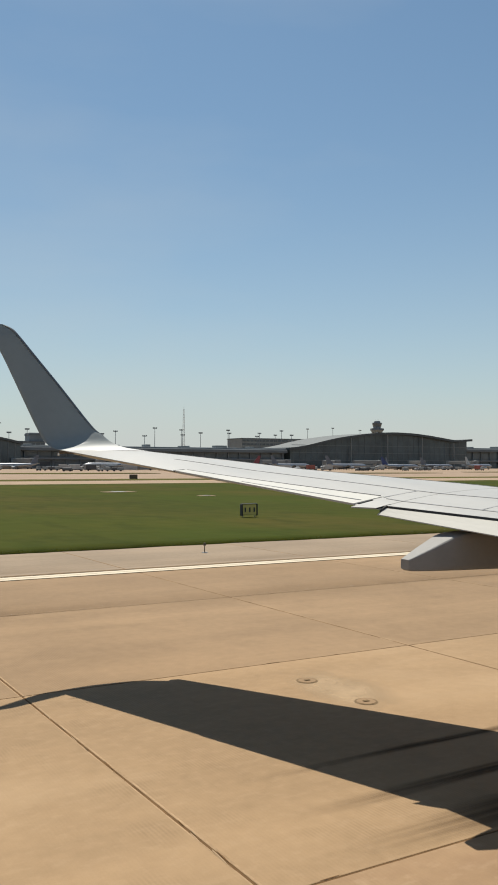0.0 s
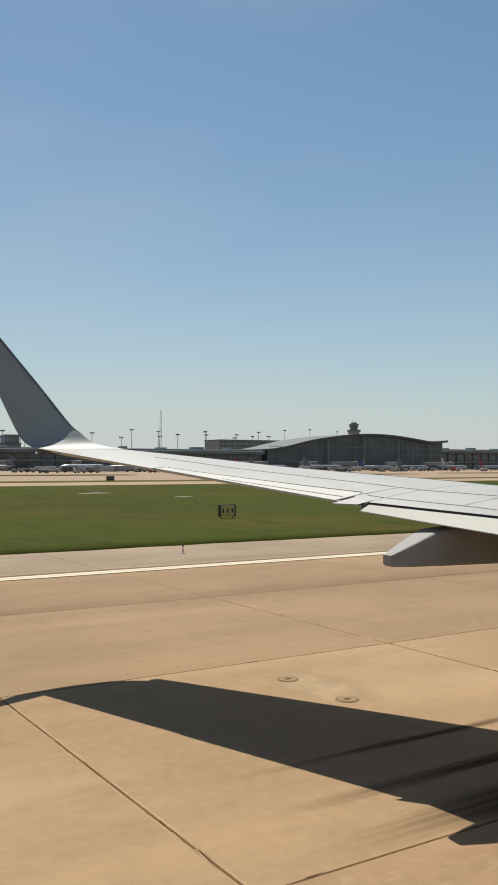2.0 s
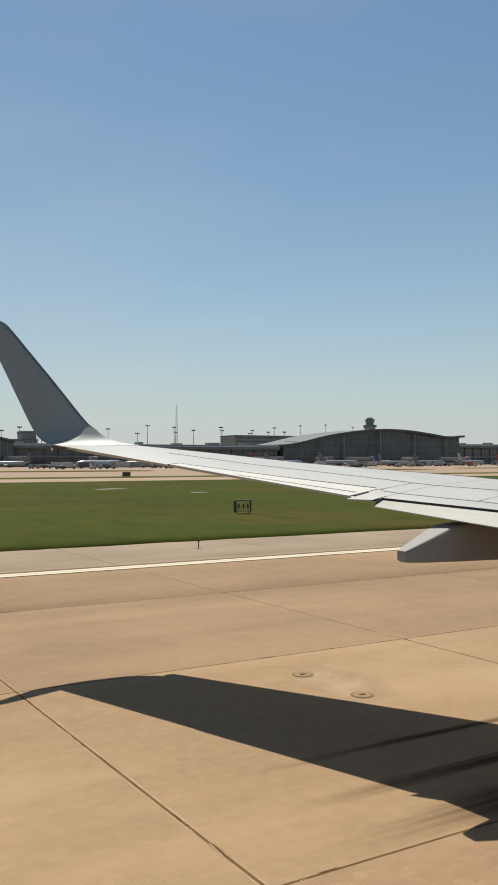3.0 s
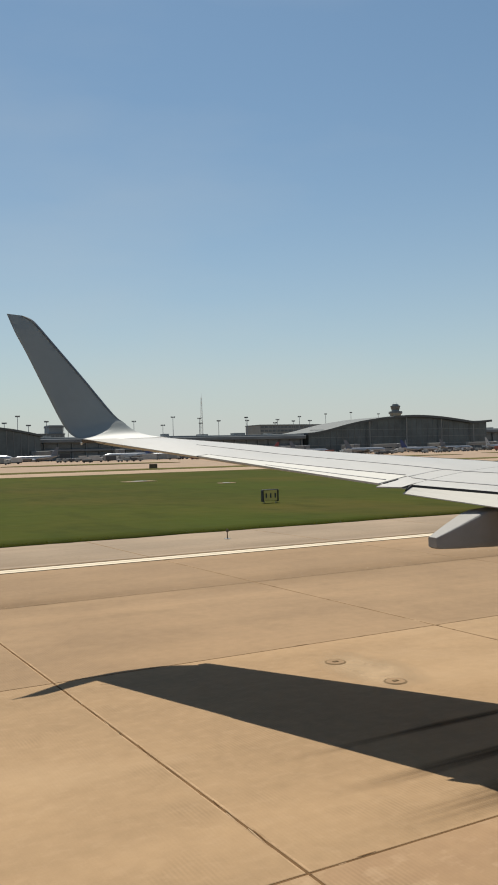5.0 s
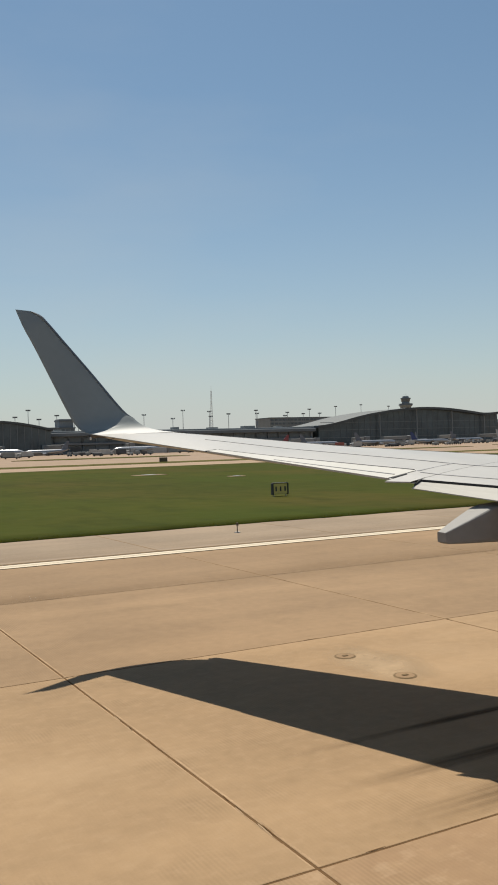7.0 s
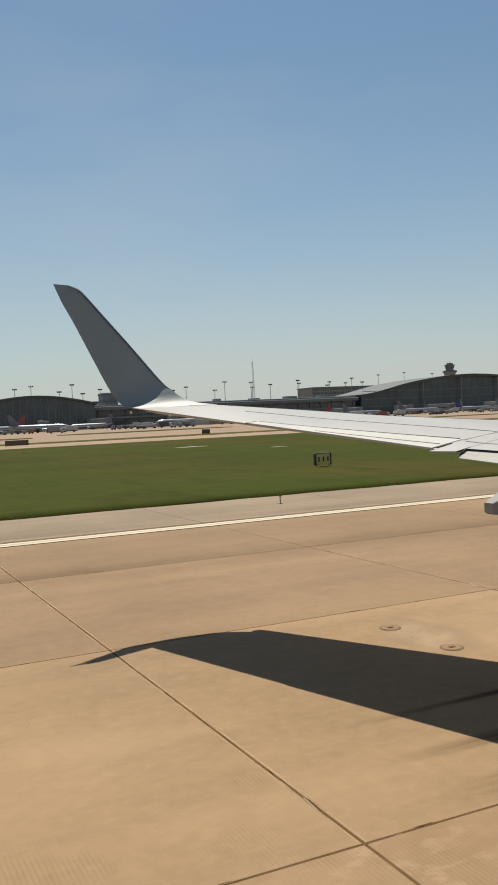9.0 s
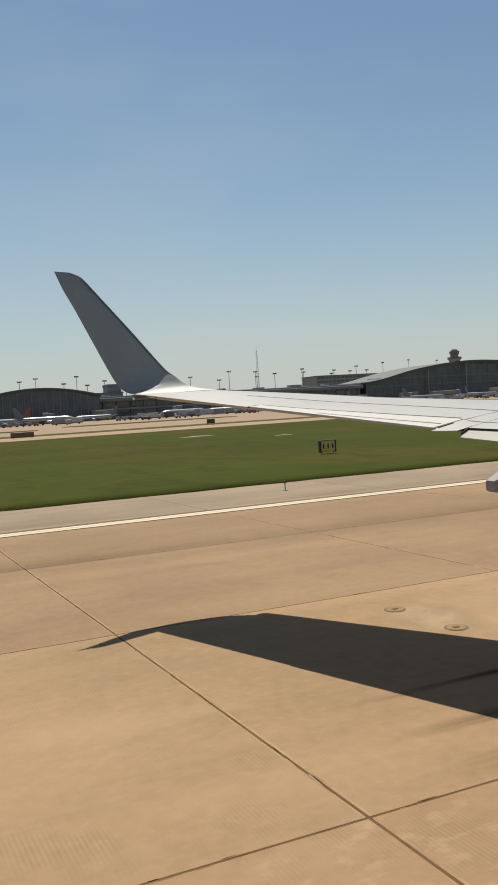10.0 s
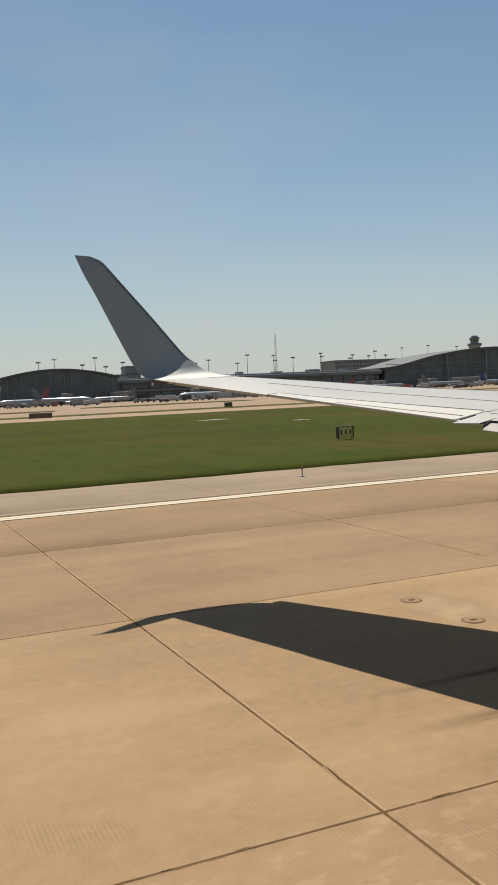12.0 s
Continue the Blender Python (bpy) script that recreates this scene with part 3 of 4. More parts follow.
def edge_point(k, s):
    """The leading (k = 0) or trailing (k = 1) edge at station s, which may lie between two given ones."""
    s = min(max(s, 0.0), len(STATIONS) - 1.0)
    i = min(int(s), len(STATIONS) - 2)
    return between(*[STATIONS[min(max(m, 0), len(STATIONS) - 1)][k] for m in (i - 1, i, i + 1, i + 2)], s - i)


LAST = len(STATIONS) - 1.0


def row_pair(s):
    """Leading and trailing point of a row; the paint border, at s = 1, climbs from the tail corner to the leading edge."""
    if s <= 1:
        return edge_point(0, 3.25 * s), edge_point(1, 2.15 * s)
    f = s - 1
    return edge_point(0, 3.25 + (LAST - 3.25) * f), edge_point(1, 2.15 + (LAST - 2.15) * f)


def blade(s):
    """An aerofoil loop for row s, thinning out towards the top."""
    a, b = row_pair(s)
    p, q = row_pair(max(0.0, s - 0.02)), row_pair(min(2.0, s + 0.02))
    out = (b - a).cross(q[0] + q[1] - p[0] - p[1]).normalized()
    if out.y - out.z < 0:
        out = -out
    ch = (b - a).length
    slim = min(1.0, (2.0 - s) / 0.35 + 0.04)
    cs = (0, 0.015, 0.05, 0.1, 0.2, 0.35, 0.5, 0.65, 0.8, 0.92, 1.0)
    inner = [a + (b - a) * c - out * ch * 0.026 * slim * math.sin(math.pi * c ** 0.6) for c in cs]
    outer = [a + (b - a) * c + out * (ch * 0.065 * slim * math.sin(math.pi * c ** 0.55) + 0.005) for c in reversed(cs)]
    return inner + outer


bm = bmesh.new()
loft(bm, [blade(k / 18) for k in range(19)], caps=False)
# share of painted shade, growing row by row towards the winglet
lay = bm.verts.layers.float.new("fade")
bm.verts.ensure_lookup_table()
for i, v in enumerate(bm.verts):
    f = min(1.0, max(0.0, (i // 22 / 18 - 0.62) / 0.38))
    v[lay] = f * f * (3 - 2 * f)
wing_tip = part("wing_tip", bm, TIP_WHITE, airliner, "white blended wing tip", smooth=True)
bm = bmesh.new()
loft(bm, [blade(1 + k / 36) for k in range(37)], caps=False)
winglet = part("winglet", bm, GREY, airliner, "grey upswept winglet", smooth=True)
bm = bmesh.new()
rows = []
for k in range(3, 36):
    a, q = row_pair(1 + k / 36)
    ch = (q - a).normalized()
    g = min(1.0, 0.1 + (k - 3) / 8)
    rows.append([a + ch * w * g + Vector((0.004 * s, o * g, 0)) for w, o, s in ((-0.008, 0.0, 1), (0.0, -0.014, 0), (0.034, -0.026, 0), (0.038, 0.0, 0))])
loft(bm, rows)
part("leading_edge", bm, GREY_DARK, winglet, "darker leading edge strip")
bm = bmesh.new()
loft(bm, [[(4.24, 15.27, 4.02), (4.26, 15.18, 4.02), (4.26, 15.18, 3.97), (4.24, 15.27, 3.965)], [(4.40, 14.86, 3.985), (4.44, 14.84, 3.985), (4.44, 14.84, 3.965), (4.40, 14.86, 3.965)]])
housing = part("tail_light_housing", bm, SIGN_BROWN, wing_tip, "dark lamp housing under the tip's tail")
part("lens", boxed(4.215, 4.245, 15.225, 15.265, 3.93, 3.985, 0.008), LAMP_GLASS, housing, "clear glass lens")
for k in range(3):
    y = 15.22 - 0.34 * k
    bm = bmesh.new()
    tube(bm, (te_x(y) + 0.05, y, te_z(y) - 0.01), (te_x(y) - 0.16, y + 0.02, te_z(y) - 0.05), 0.006, 0.003, 6)
    part("static_wick", bm, GAP, wing_tip, "thin black wick")

# plain cabin tube round the camera, with its window opening, and the main wheels under it
CX, CZ, CR = -1.70, 3.35, 1.93
xs = [-9, -4, -0.16, 0.26, 4, 9, 14, 18]
N = 40
angs = []
for i in range(N):
    angs.append(math.tau * i / N)
hole = (math.asin((3.36 - CZ) / CR), math.asin((3.95 - CZ) / CR))
angs = sorted([a for a in angs if not (hole[0] - 0.09 < a < hole[1] + 0.09)] + list(hole))
SHAPE = {-20.0: (0.12, 1.25), -15.0: (0.55, 0.6), -9.0: (0.95, 0.08), 19.5: (0.9, -0.08), 22.0: (0.6, -0.35), 23.4: (0.14, -0.6)}
xs = [-20.0, -15.0] + xs + [19.5, 22.0, 23.4]
for name, thin, paint, label in (("fuselage", 0.0, SKIN, "plain silver fuselage tube"), ("cabin_lining", 0.05, CABIN, "pale cabin lining")):
    bm, rows = bmesh.new(), []
    for x in xs:
        k, up = SHAPE.get(x, (1.0, 0.0))
        r = CR * k - thin
        rows.append([bm.verts.new((x, CX + r * math.cos(a), CZ + up + r * math.sin(a))) for a in angs])
    for i in range(len(xs) - 1):
        for j in range(len(angs)):
            k = (j + 1) % len(angs)
            if xs[i] == -0.16 and abs(angs[j] - hole[0]) < 1e-6:
                continue
            bm.faces.new((rows[i][j], rows[i][k], rows[i + 1][k], rows[i + 1][j]))
    bm.faces.new(rows[0])
    bm.faces.new(rows[-1][::-1])
    part(name, bm, paint, airliner, label)
for y in (1.15, -4.6):
    bm = bmesh.new()
    tube(bm, (9.4, y, 0.55), (9.4, y, 2.3), 0.09, 0.11, 12)
    gear = part("landing_gear_leg", bm, METAL, airliner, "steel gear leg")
    for s in (-0.3, 0.3):
        bm = bmesh.new()
        tube(bm, (9.4, y + s - 0.16, 0.55), (9.4, y + s + 0.16, 0.55), 0.55, 0.55, 28)
        bmesh.ops.bevel(bm, geom=[e for e in bm.edges if e.calc_face_angle(0) > 1], offset=0.08, segments=2, affect="EDGES")
        part("wheel", bm, TYRE, gear, "black tyre")

# ------------------------------------------------------------------ small things beside the runway


def edge_light(x, y):
    t = thing("runway_edge_light", "small dark edge light on a thin stake beside the grass", "light", x, y, 0.0, group="runway edge lights")
    part("base_plate", tube(bmesh.new(), (0, 0, -0.02), (0, 0, 0.02), 0.14, 0.14, 14), STEEL, t)
    part("stake", tube(bmesh.new(), (0, 0, 0.02), (0, 0, 0.3), 0.025, 0.02, 8), SIGN_BROWN, t)
    part("lamp_head", tube(bmesh.new(), (0, 0, 0.3), (0, 0, 0.42), 0.06, 0.04, 12), SIGN_BROWN, t, "small lamp head")
    return t


for x in (-45.0, 15.1, 75.2, 135.3):
    edge_light(x, 31.5)


def concrete_pad(x, y, w, d, turn):
    """A low slab with a raised lid, let into the turf."""
    t = thing("concrete_pad", "pale flat concrete pad with a lid in the grass", "pad", x, y, 0.05, turn, "pads in the grass")
    part("slab", boxed(-w / 2, w / 2, -d / 2, d / 2, -0.1, 0.1, 0.02), TAXI, t)
    part("lid", boxed(-w * 0.2, w * 0.2, -d * 0.3, d * 0.3, 0.101, 0.13, 0.01), STEEL, t, "steel lid")
    return t


concrete_pad(36.4, 102.2, 4.2, 2.4, 6)
concrete_pad(41.2, 85.6, 1.9, 1.3, -4)


def inset_light(x, y):
    t = thing("inset_runway_light", "round steel light fitting set flush in the concrete", "light", x, y, 0.0, group="inset runway lights")
    part("rim", tube(bmesh.new(), (0, 0, -0.01), (0, 0, 0.006), 0.2, 0.185, 24), FITTING, t, "worn brown rim")
    part("cover", tube(bmesh.new(), (0, 0, -0.008), (0, 0, 0.011), 0.165, 0.155, 24), SLAB_OLD, t, "dusty sand-coloured cover plate")
    part("lens_block", boxed(-0.05, 0.05, -0.035, 0.035, 0.011, 0.022, 0.006), FITTING, t, "small lens block")
    return t


for x, y in ((7.75, 12.0), (7.9, 10.5)):
    inset_light(x, y)


def guidance_sign(x, y, w, h, face, label, turn=0, bars=3):
    t = thing("guidance_sign", label, "sign", x, y, 0.08, turn, "airfield guidance signs")
    body = part("cabinet", boxed(-w / 2 + 0.05, w / 2 - 0.05, -0.12, 0.12, 0.13, 0.13 + h, 0.03), face, t)
    for s in (-1, 1):
        part("end_cap", boxed(s * w / 2 - 0.045, s * w / 2 + 0.045, -0.15, 0.15, 0.08, 0.16 + h, 0.02), SIGN_BLACK, t, "black end cap")
        part("leg", tube(bmesh.new(), (s * w * 0.4, 0, -0.1), (s * w * 0.4, 0, 0.15), 0.035, 0.035, 8), STEEL, t)
    part("top_rail", boxed(-w / 2, w / 2, -0.14, 0.14, 0.135 + h, 0.19 + h, 0.02), SIGN_BLACK, t)
    for i in range(bars):
        cx = -w * 0.3 + i * w * 0.6 / max(1, bars - 1)
        part("legend_bar", boxed(cx - w * 0.045, cx + w * 0.045, -0.138, -0.124, 0.13 + h * 0.28, 0.13 + h * 0.72), SIGN_BLACK, body, "dark bar")
    return t


guidance_sign(27.6, 50.4, 1.2, 0.75, SIGN_YELLOW, "faded olive yellow airfield sign with black ends in the grass", bars=3)
guidance_sign(22.5, 166, 4.4, 1.0, SIGN_BROWN, "long brown weathered airfield sign beside the taxiway", bars=0)
guidance_sign(70, 186, 1.9, 1.0, SIGN_BROWN, "small brown weathered airfield sign on dry grass", bars=0)
guidance_sign(4, 188, 1.7, 0.7, SIGN_BROWN, "small brown weathered airfield sign on dry grass", bars=0)

# ------------------------------------------------------------------ terminals and far buildings


def low_terminal(x0, x1, y, h, bays):
    t = far_thing("terminal", "long dark low terminal with a deep roof edge and shaded glazing", "terminal building", (x0 + x1) / 2, y, -0.05)
    w = (x1 - x0) / 2
    part("wall", boxed(-w, w, 3, 46, 0, h - 4.5), DARK_WALL, t)
    roof = part("roof", boxed(-w - 3, w + 3, -3, 49, h - 4.4, h - 1.2, 0.5), DARK_ROOF, t, "deep dark roof edge")
    part("parapet", boxed(-w - 2, w + 2, -1, 47, h - 1.19, h, 0.2), DARK_WALL, roof)
    part("floor_band", boxed(-w - 1, w + 1, -0.5, 2.99, 7.2, 9.0, 0.2), MULLION, t, "pale floor edge")
    for i in range(bays):
        cx = -w + (i + 0.5) * 2 * w / bays
        g = 2 * w / bays
        part("window", boxed(cx - g * 0.42, cx + g * 0.42, 2.6, 2.99, 9.6, h - 5.4), GLAZING, t, "dark tinted glazing")
        part("column", boxed(cx + g * 0.475, cx + g * 0.525, 1.2, 2.98, 0, h - 4.42), DARK_WALL, t, "square concrete column")
        if i % 3 != 1:
            part("bay_door", boxed(cx - g * 0.36, cx + g * 0.36, 2.7, 2.99, 0.1, 5.6), GLAZING if i % 2 else TRUCK_DARK, t, "dark ground-floor bay")
    for i in range(bays // 3):
        cx = -w + (i * 3 + 1.2) * 2 * w / bays
        part("roof_unit", boxed(cx, cx + 5 + 3 * (i % 3), 8, 16, h, h + 1.4 + 0.7 * (i % 2), 0.1), TAN_WALL, roof, "grey roof plant box")
    return t


low_terminal(-420, 96, 655, 16.0, 42)
low_terminal(100, 346, 640, 18.5, 22)
low_terminal(578, 900, 650, 22.0, 26)


def arc_pavilion(x, y, w, h, z0):
    """A low building under one shallow curved roof."""
    t = far_thing("arched_hall", "dark hall under a shallow curved roof beside the terminal", "terminal building", x, y, -0.05)
    n = 18
    def arc(f):
        return z0 + (h - z0) * math.sin(math.pi * (0.1 + 0.8 * f))
    bm = bmesh.new()
    secs = []
    for d in (-2, 40):
        secs.append([(-w / 2 + w * i / n, d, arc(i / n)) for i in range(n + 1)] + [(w / 2 - w * i / n, d, arc(1 - i / n) - 1.6) for i in range(n + 1)])
    loft(bm, secs)
    part("roof", bm, VAULT, t, "curved grey metal roof", smooth=False)
    bm = bmesh.new()
    secs = []
    for d in (0.5, 38):
        secs.append([(-w / 2 + 1 + (w - 2) * i / n, d, arc(i / n) - 1.62) for i in range(n + 1)] + [(w / 2 - 1, d, 0), (-w / 2 + 1, d, 0)])
    loft(bm, secs)
    part("wall", bm, HALL_GLASS, t, "dark glazed front")
    for i in range(1, n):
        cx = -w / 2 + w * i / n
        part("mullion", boxed(cx - 0.22, cx + 0.22, 0.1, 0.49, 0, arc(i / n) - 1.7), MULLION, t)
    return t


arc_pavilion(58, 622, 94, 27.0, 17)
arc_pavilion(-170, 636, 120, 29, 18)


def block_building(x, y, w, d, h, label, floors, bays, mat=TAN_WALL, stair=None, name="office_block"):
    t = far_thing(name, label, "building", x, y, -0.1)
    part("wall", boxed(-w / 2, w / 2, 0, d, 0, h), mat, t)
    roof = part("roof", boxed(-w / 2 - 0.6, w / 2 + 0.6, -0.6, d + 0.6, h + 0.01, h + 1.2, 0.15), DARK_ROOF, t, "dark flat roof edge")
    fh = (h - 3) / floors
    for f in range(floors):
        for i in range(bays):
            cx = -w / 2 + (i + 0.5) * w / bays
            part("window", boxed(cx - w / bays * 0.4, cx + w / bays * 0.4, -0.25, -0.01, 3 + f * fh + fh * 0.3, 3 + f * fh + fh * 0.85), GLAZING, t, "dark window")
    if stair:
        a, b, top_z = stair
        part("stair_tower", boxed(a, b, 2, d * 0.7, h + 1.21, top_z, 0.2), DARK_WALL, roof, "dark square tower on the roof")
        part("cap", boxed(a - 0.5, b + 0.5, 1.5, d * 0.72, top_z - 2.5, top_z - 0.8, 0.1), DARK_ROOF, roof)
    return t


block_building(152, 800, 34, 30, 25.0, "dark office block with a square roof tower", 5, 7, DARK_WALL, (2.0, 16, 34.5))
block_building(494, 900, 103, 40, 36.0, "long tan slab building with rows of windows", 7, 18, TAN_WALL, None, "long_building")
block_building(-60, 900, 60, 30, 29, "grey low building with rooftop plant behind the terminal", 5, 9, TAN_WALL, (-14, -4, 33.5))
block_building(-260, 860, 80, 30, 27, "grey low building with rooftop plant behind the terminal", 5, 10, TAN_WALL, (10, 18, 31))


def vault_terminal():
    """The big terminal: grey rolling roof in three waves over a dark glass front, white roof fields behind the valley."""
    t = far_thing("vaulted_terminal", "large terminal with a rolling grey vaulted roof over dark glass", "terminal building", 490, 640, -0.05)
    x0, x1, n = -140, 84, 66
    knots = [(-140, 19.2), (-128, 20.5), (-114, 23.2), (-98, 27), (-82, 30), (-56, 33.4), (-34, 35.3), (-16, 35.9), (4, 35.3), (19, 34.2), (42, 31.6), (60, 29.2), (70, 29.6), (84, 31.0)]
    def roof_z(x):
        return float(np.interp(x, [a for a, _ in knots], [b for _, b in knots]))
    xs = [x0 + (x1 - x0) * i / n for i in range(n + 1)]
    sm = [sum(roof_z(x + 3 * k) for k in (-2, -1, 0, 1, 2)) / 5 for x in xs]
    bm = bmesh.new()
    secs = [[(x, d, z) for x, z in zip(xs, sm)] + [(x, d, z - 2.2) for x, z in zip(reversed(xs), reversed(sm))] for d in (-5, 60)]
    loft(bm, secs)
    roof = part("roof", bm, VAULT, t, "rolling grey metal roof")
    bm = bmesh.new()
    secs = [[(x, d, z - 2.22) for x, z in zip(xs[1:-1], sm[1:-1])] + [(xs[-2], d, 0), (xs[1], d, 0)] for d in (0, 56)]
    loft(bm, secs)
    part("glass_front", bm, HALL_GLASS, t, "dark tinted glass front")
    for i in range(2, n - 1, 2):
        part("mullion", boxed(xs[i] - 0.11, xs[i] + 0.11, -0.2, -0.01, 0, sm[i] - 2.3), MULLION, t)
    for z in (8, 15, 22):
        part("transom", boxed(x0 + 5, x1 - 5, -0.35, -0.012, z - 0.25, z + 0.25), MULLION, t)
    for cx in (-70, -26, 18, 60):
        part("mast_column", tube(bmesh.new(), (cx, -3, 0), (cx, -3, roof_z(cx) - 2.3), 0.7, 0.5, 10), TAN_WALL, t, "round pale column")
    # white roof fields that rise behind the valley, with dark skylights
    for k, (a, b, za, zb) in enumerate(((40, 66, 30.6, 34.4), (64, 92, 30.0, 36.5), (90, 120, 31.0, 39.0))):
        bm = bmesh.new()
        m = 12
        secs = []
        for d, up in ((62, 0.0), (120, 1.0)):
            row = [(a + (b - a) * i / m, d, za + (zb - za) * up - 2.2 * math.sin(math.pi * i / m) * (1 - up) + 1.2 * math.sin(math.pi * i / m)) for i in range(m + 1)]
            secs.append(row + [(p[0], p[1], p[2] - 1) for p in reversed(row)])
        loft(bm, secs)
        field = part("white_roof", bm, VAULT_WHITE, t, "white roof field")
        for s in (0.2, 0.5, 0.8):
            cx = a + (b - a) * s
            z = za + (zb - za) * 0.78
            part("skylight", boxed(cx - 3, cx + 3, 108, 110, z, z + 2.2, 0.3), DARK_ROOF, field, "dark curved skylight")
        part("back_wall", boxed(a + 1, b - 1, 64, 118, 0, za - 4), DARK_WALL, t)
    # lower concourse wing
    part("concourse", boxed(-168, -140.5, 4, 40, 0, 17), DARK_WALL, t, "lower dark concourse")
    part("concourse_roof", boxed(-171, -140.6, 1, 42, 17.01, 18.8, 0.3), VAULT, t)
    return t


vault_terminal()


def hotel():
    t = far_thing("hotel", "tall pale concrete hotel with banded windows and a stair tower", "hotel", 775, 700, -0.1)
    part("wall", boxed(38, 150, 0, 30, 0, 64), PALE_WALL, t)
    tower = part("stair_tower", boxed(-8, 37.9, -4, 30, 0, 72.5), PALE_WALL, t, "pale stair tower")
    part("roof", boxed(-9, 38.4, -5, 31, 72.51, 74, 0.2), DARK_ROOF, tower, "dark roof edge")
    part("shaft", boxed(-7, 0, -4.6, -4.01, 44, 70), DARK_ROOF, tower, "dark recess")
    part("roof_edge", boxed(37.92, 151, -1, 31, 64.01, 66, 0.2), PALE_WALL, t)
    for f in range(5):
        z = 47 + f * 3.6
        part("window_band", boxed(39, 149, -0.35, -0.01, z, z + 1.9), GLAZING, t, "dark band of windows")
        part("sill", boxed(39, 149, -0.7, -0.36, z - 0.6, z - 0.05), PALE_WALL, t)
        if f < 5:
            part("window_band", boxed(10, 37, -4.4, -4.01, z + 1, z + 2.8), GLAZING, tower, "dark band of windows")
    part("aerial", tube(bmesh.new(), (1, 0, 74), (1, 0, 78), 0.25, 0.1, 8), STEEL, tower)
    pod = part("podium", boxed(-32, 190, -62, -6, 0, 43.5), PALE_WALL, t, "pale concrete podium")
    for f in range(4):
        for i in range(7):
            x = -24 + i * 30
            if i == 1 and f > 1:
                continue
            part("opening", boxed(x, x + (20 if f != 2 else 12), -62.5, -62.01, 6 + f * 9.5, 9.5 + f * 9.5), GLAZING, pod, "dark opening")
    return t


hotel()


def control_tower(x, y):
    t = far_thing("control_tower", "dark airport control tower with a glazed cab on a slender shaft", "control tower", x, y, -0.1)
    for dx, dy in ((-5, -5), (5, -5), (5, 5), (-5, 5)):
        part("shaft_leg", boxed(dx - 2.1, dx + 2.1, dy - 2.1, dy + 2.1, 0, 65), DARK_WALL, t)
    for z in (10, 22, 34, 46, 57):
        part("cross_tie", boxed(-6.4, 6.4, -6.4, 6.4, z, z + 2.2), DARK_WALL, t)
    def ring(z0, z1, r0, r1, mat, name):
        return part(name, tube(bmesh.new(), (0, 0, z0), (0, 0, z1), r0, r1, 8), mat, t)
    ring(63, 67, 8.6, 12.2, DARK_WALL, "service_deck")
    ring(67.01, 70.5, 12.8, 12.4, DARK_ROOF, "gallery")
    ring(70.51, 74, 7.4, 6.8, DARK_WALL, "neck")
    ring(74.01, 79, 7.6, 8.8, GLAZING, "cab_glass")
    ring(79.01, 81, 9.4, 9.0, DARK_ROOF, "cab_roof")
    ring(81.01, 84, 6.4, 5.4, DARK_WALL, "roof_house")
    for a in (-3, 0.5, 3):
        part("aerial", tube(bmesh.new(), (a, 0, 84), (a, 0, 88), 0.15, 0.08, 6), STEEL, t)
    return t


control_tower(885, 1200)


def radio_mast(x, y, h):
    """A thin three-legged lattice mast."""
    t = far_thing("radio_mast", "tall thin lattice radio mast standing behind the terminals", "mast", x, y, -0.1)
    legs = [Vector((1.5 * math.cos(a), 1.5 * math.sin(a), 0)) for a in (0.3, 2.4, 4.5)]
    legs = [p * 1.7 for p in legs]
    for p in legs:
        part("leg", tube(bmesh.new(), p, p * 0.3 + Vector((0, 0, h)), 0.2, 0.12, 6), MAST_PAINT, t)
    bm = bmesh.new()
    for i in range(24):
        z0, z1 = h * i / 24, h * (i + 1) / 24
        for a, b in ((0, 1), (1, 2), (2, 0)):
            f0, f1 = 1 - 0.7 * z0 / h, 1 - 0.7 * z1 / h
            tube(bm, legs[a] * f0 + Vector((0, 0, z0)), legs[b] * f1 + Vector((0, 0, z1)), 0.09, 0.09, 4)
    part("lattice", bm, MAST_PAINT, t)
    part("tip", tube(bmesh.new(), (0, 0, h), (0, 0, h + 6), 0.16, 0.06, 6), MAST_PAINT, t)
    return t


radio_mast(385, 950, 74)


def light_mast(x, y, h, heads):
    t = far_thing("apron_light_mast", "tall slim apron floodlight mast with a cluster of lamps", "light mast", x, y, -0.05, group="apron light masts")
    part("pole", tube(bmesh.new(), (0, 0, 0), (0, 0, h), 0.42, 0.22, 8), STEEL, t)
    part("cross_arm", boxed(-1.9, 1.9, -0.2, 0.2, h - 0.3, h + 0.2), STEEL, t)
    for i in range(heads):
        cx = -1.6 + 3.2 * i / max(1, heads - 1)
        part("floodlight", boxed(cx - 0.45, cx + 0.45, -0.6, 0.3, h + 0.2, h + 1.0, 0.08), TRUCK_DARK, t)
    return t


for x, y, h in ((-150, 690, 33), (-96, 700, 36), (-40, 690, 31), (18, 710, 35), (92, 700, 32), (104, 705, 38), (112, 700, 30), (190, 690, 30), (206, 700, 33),
                (230, 690, 29), (272, 700, 31), (316, 690, 33), (352, 700, 31), (420, 780, 36), (392, 700, 33), (-210, 700, 34), (-262, 690, 31), (246, 705, 37), (58, 720, 36), (74, 735, 39), (132, 720, 34), (150, 730, 38), (162, 760, 41), (176, 720, 35), (284, 730, 37), (300, 720, 34), (338, 735, 38), (366, 720, 35), (404, 740, 39), (540, 900, 50), (580, 900, 52), (610, 880, 49)):
    light_mast(x, y, h, 3 if int(h) % 2 else 4)


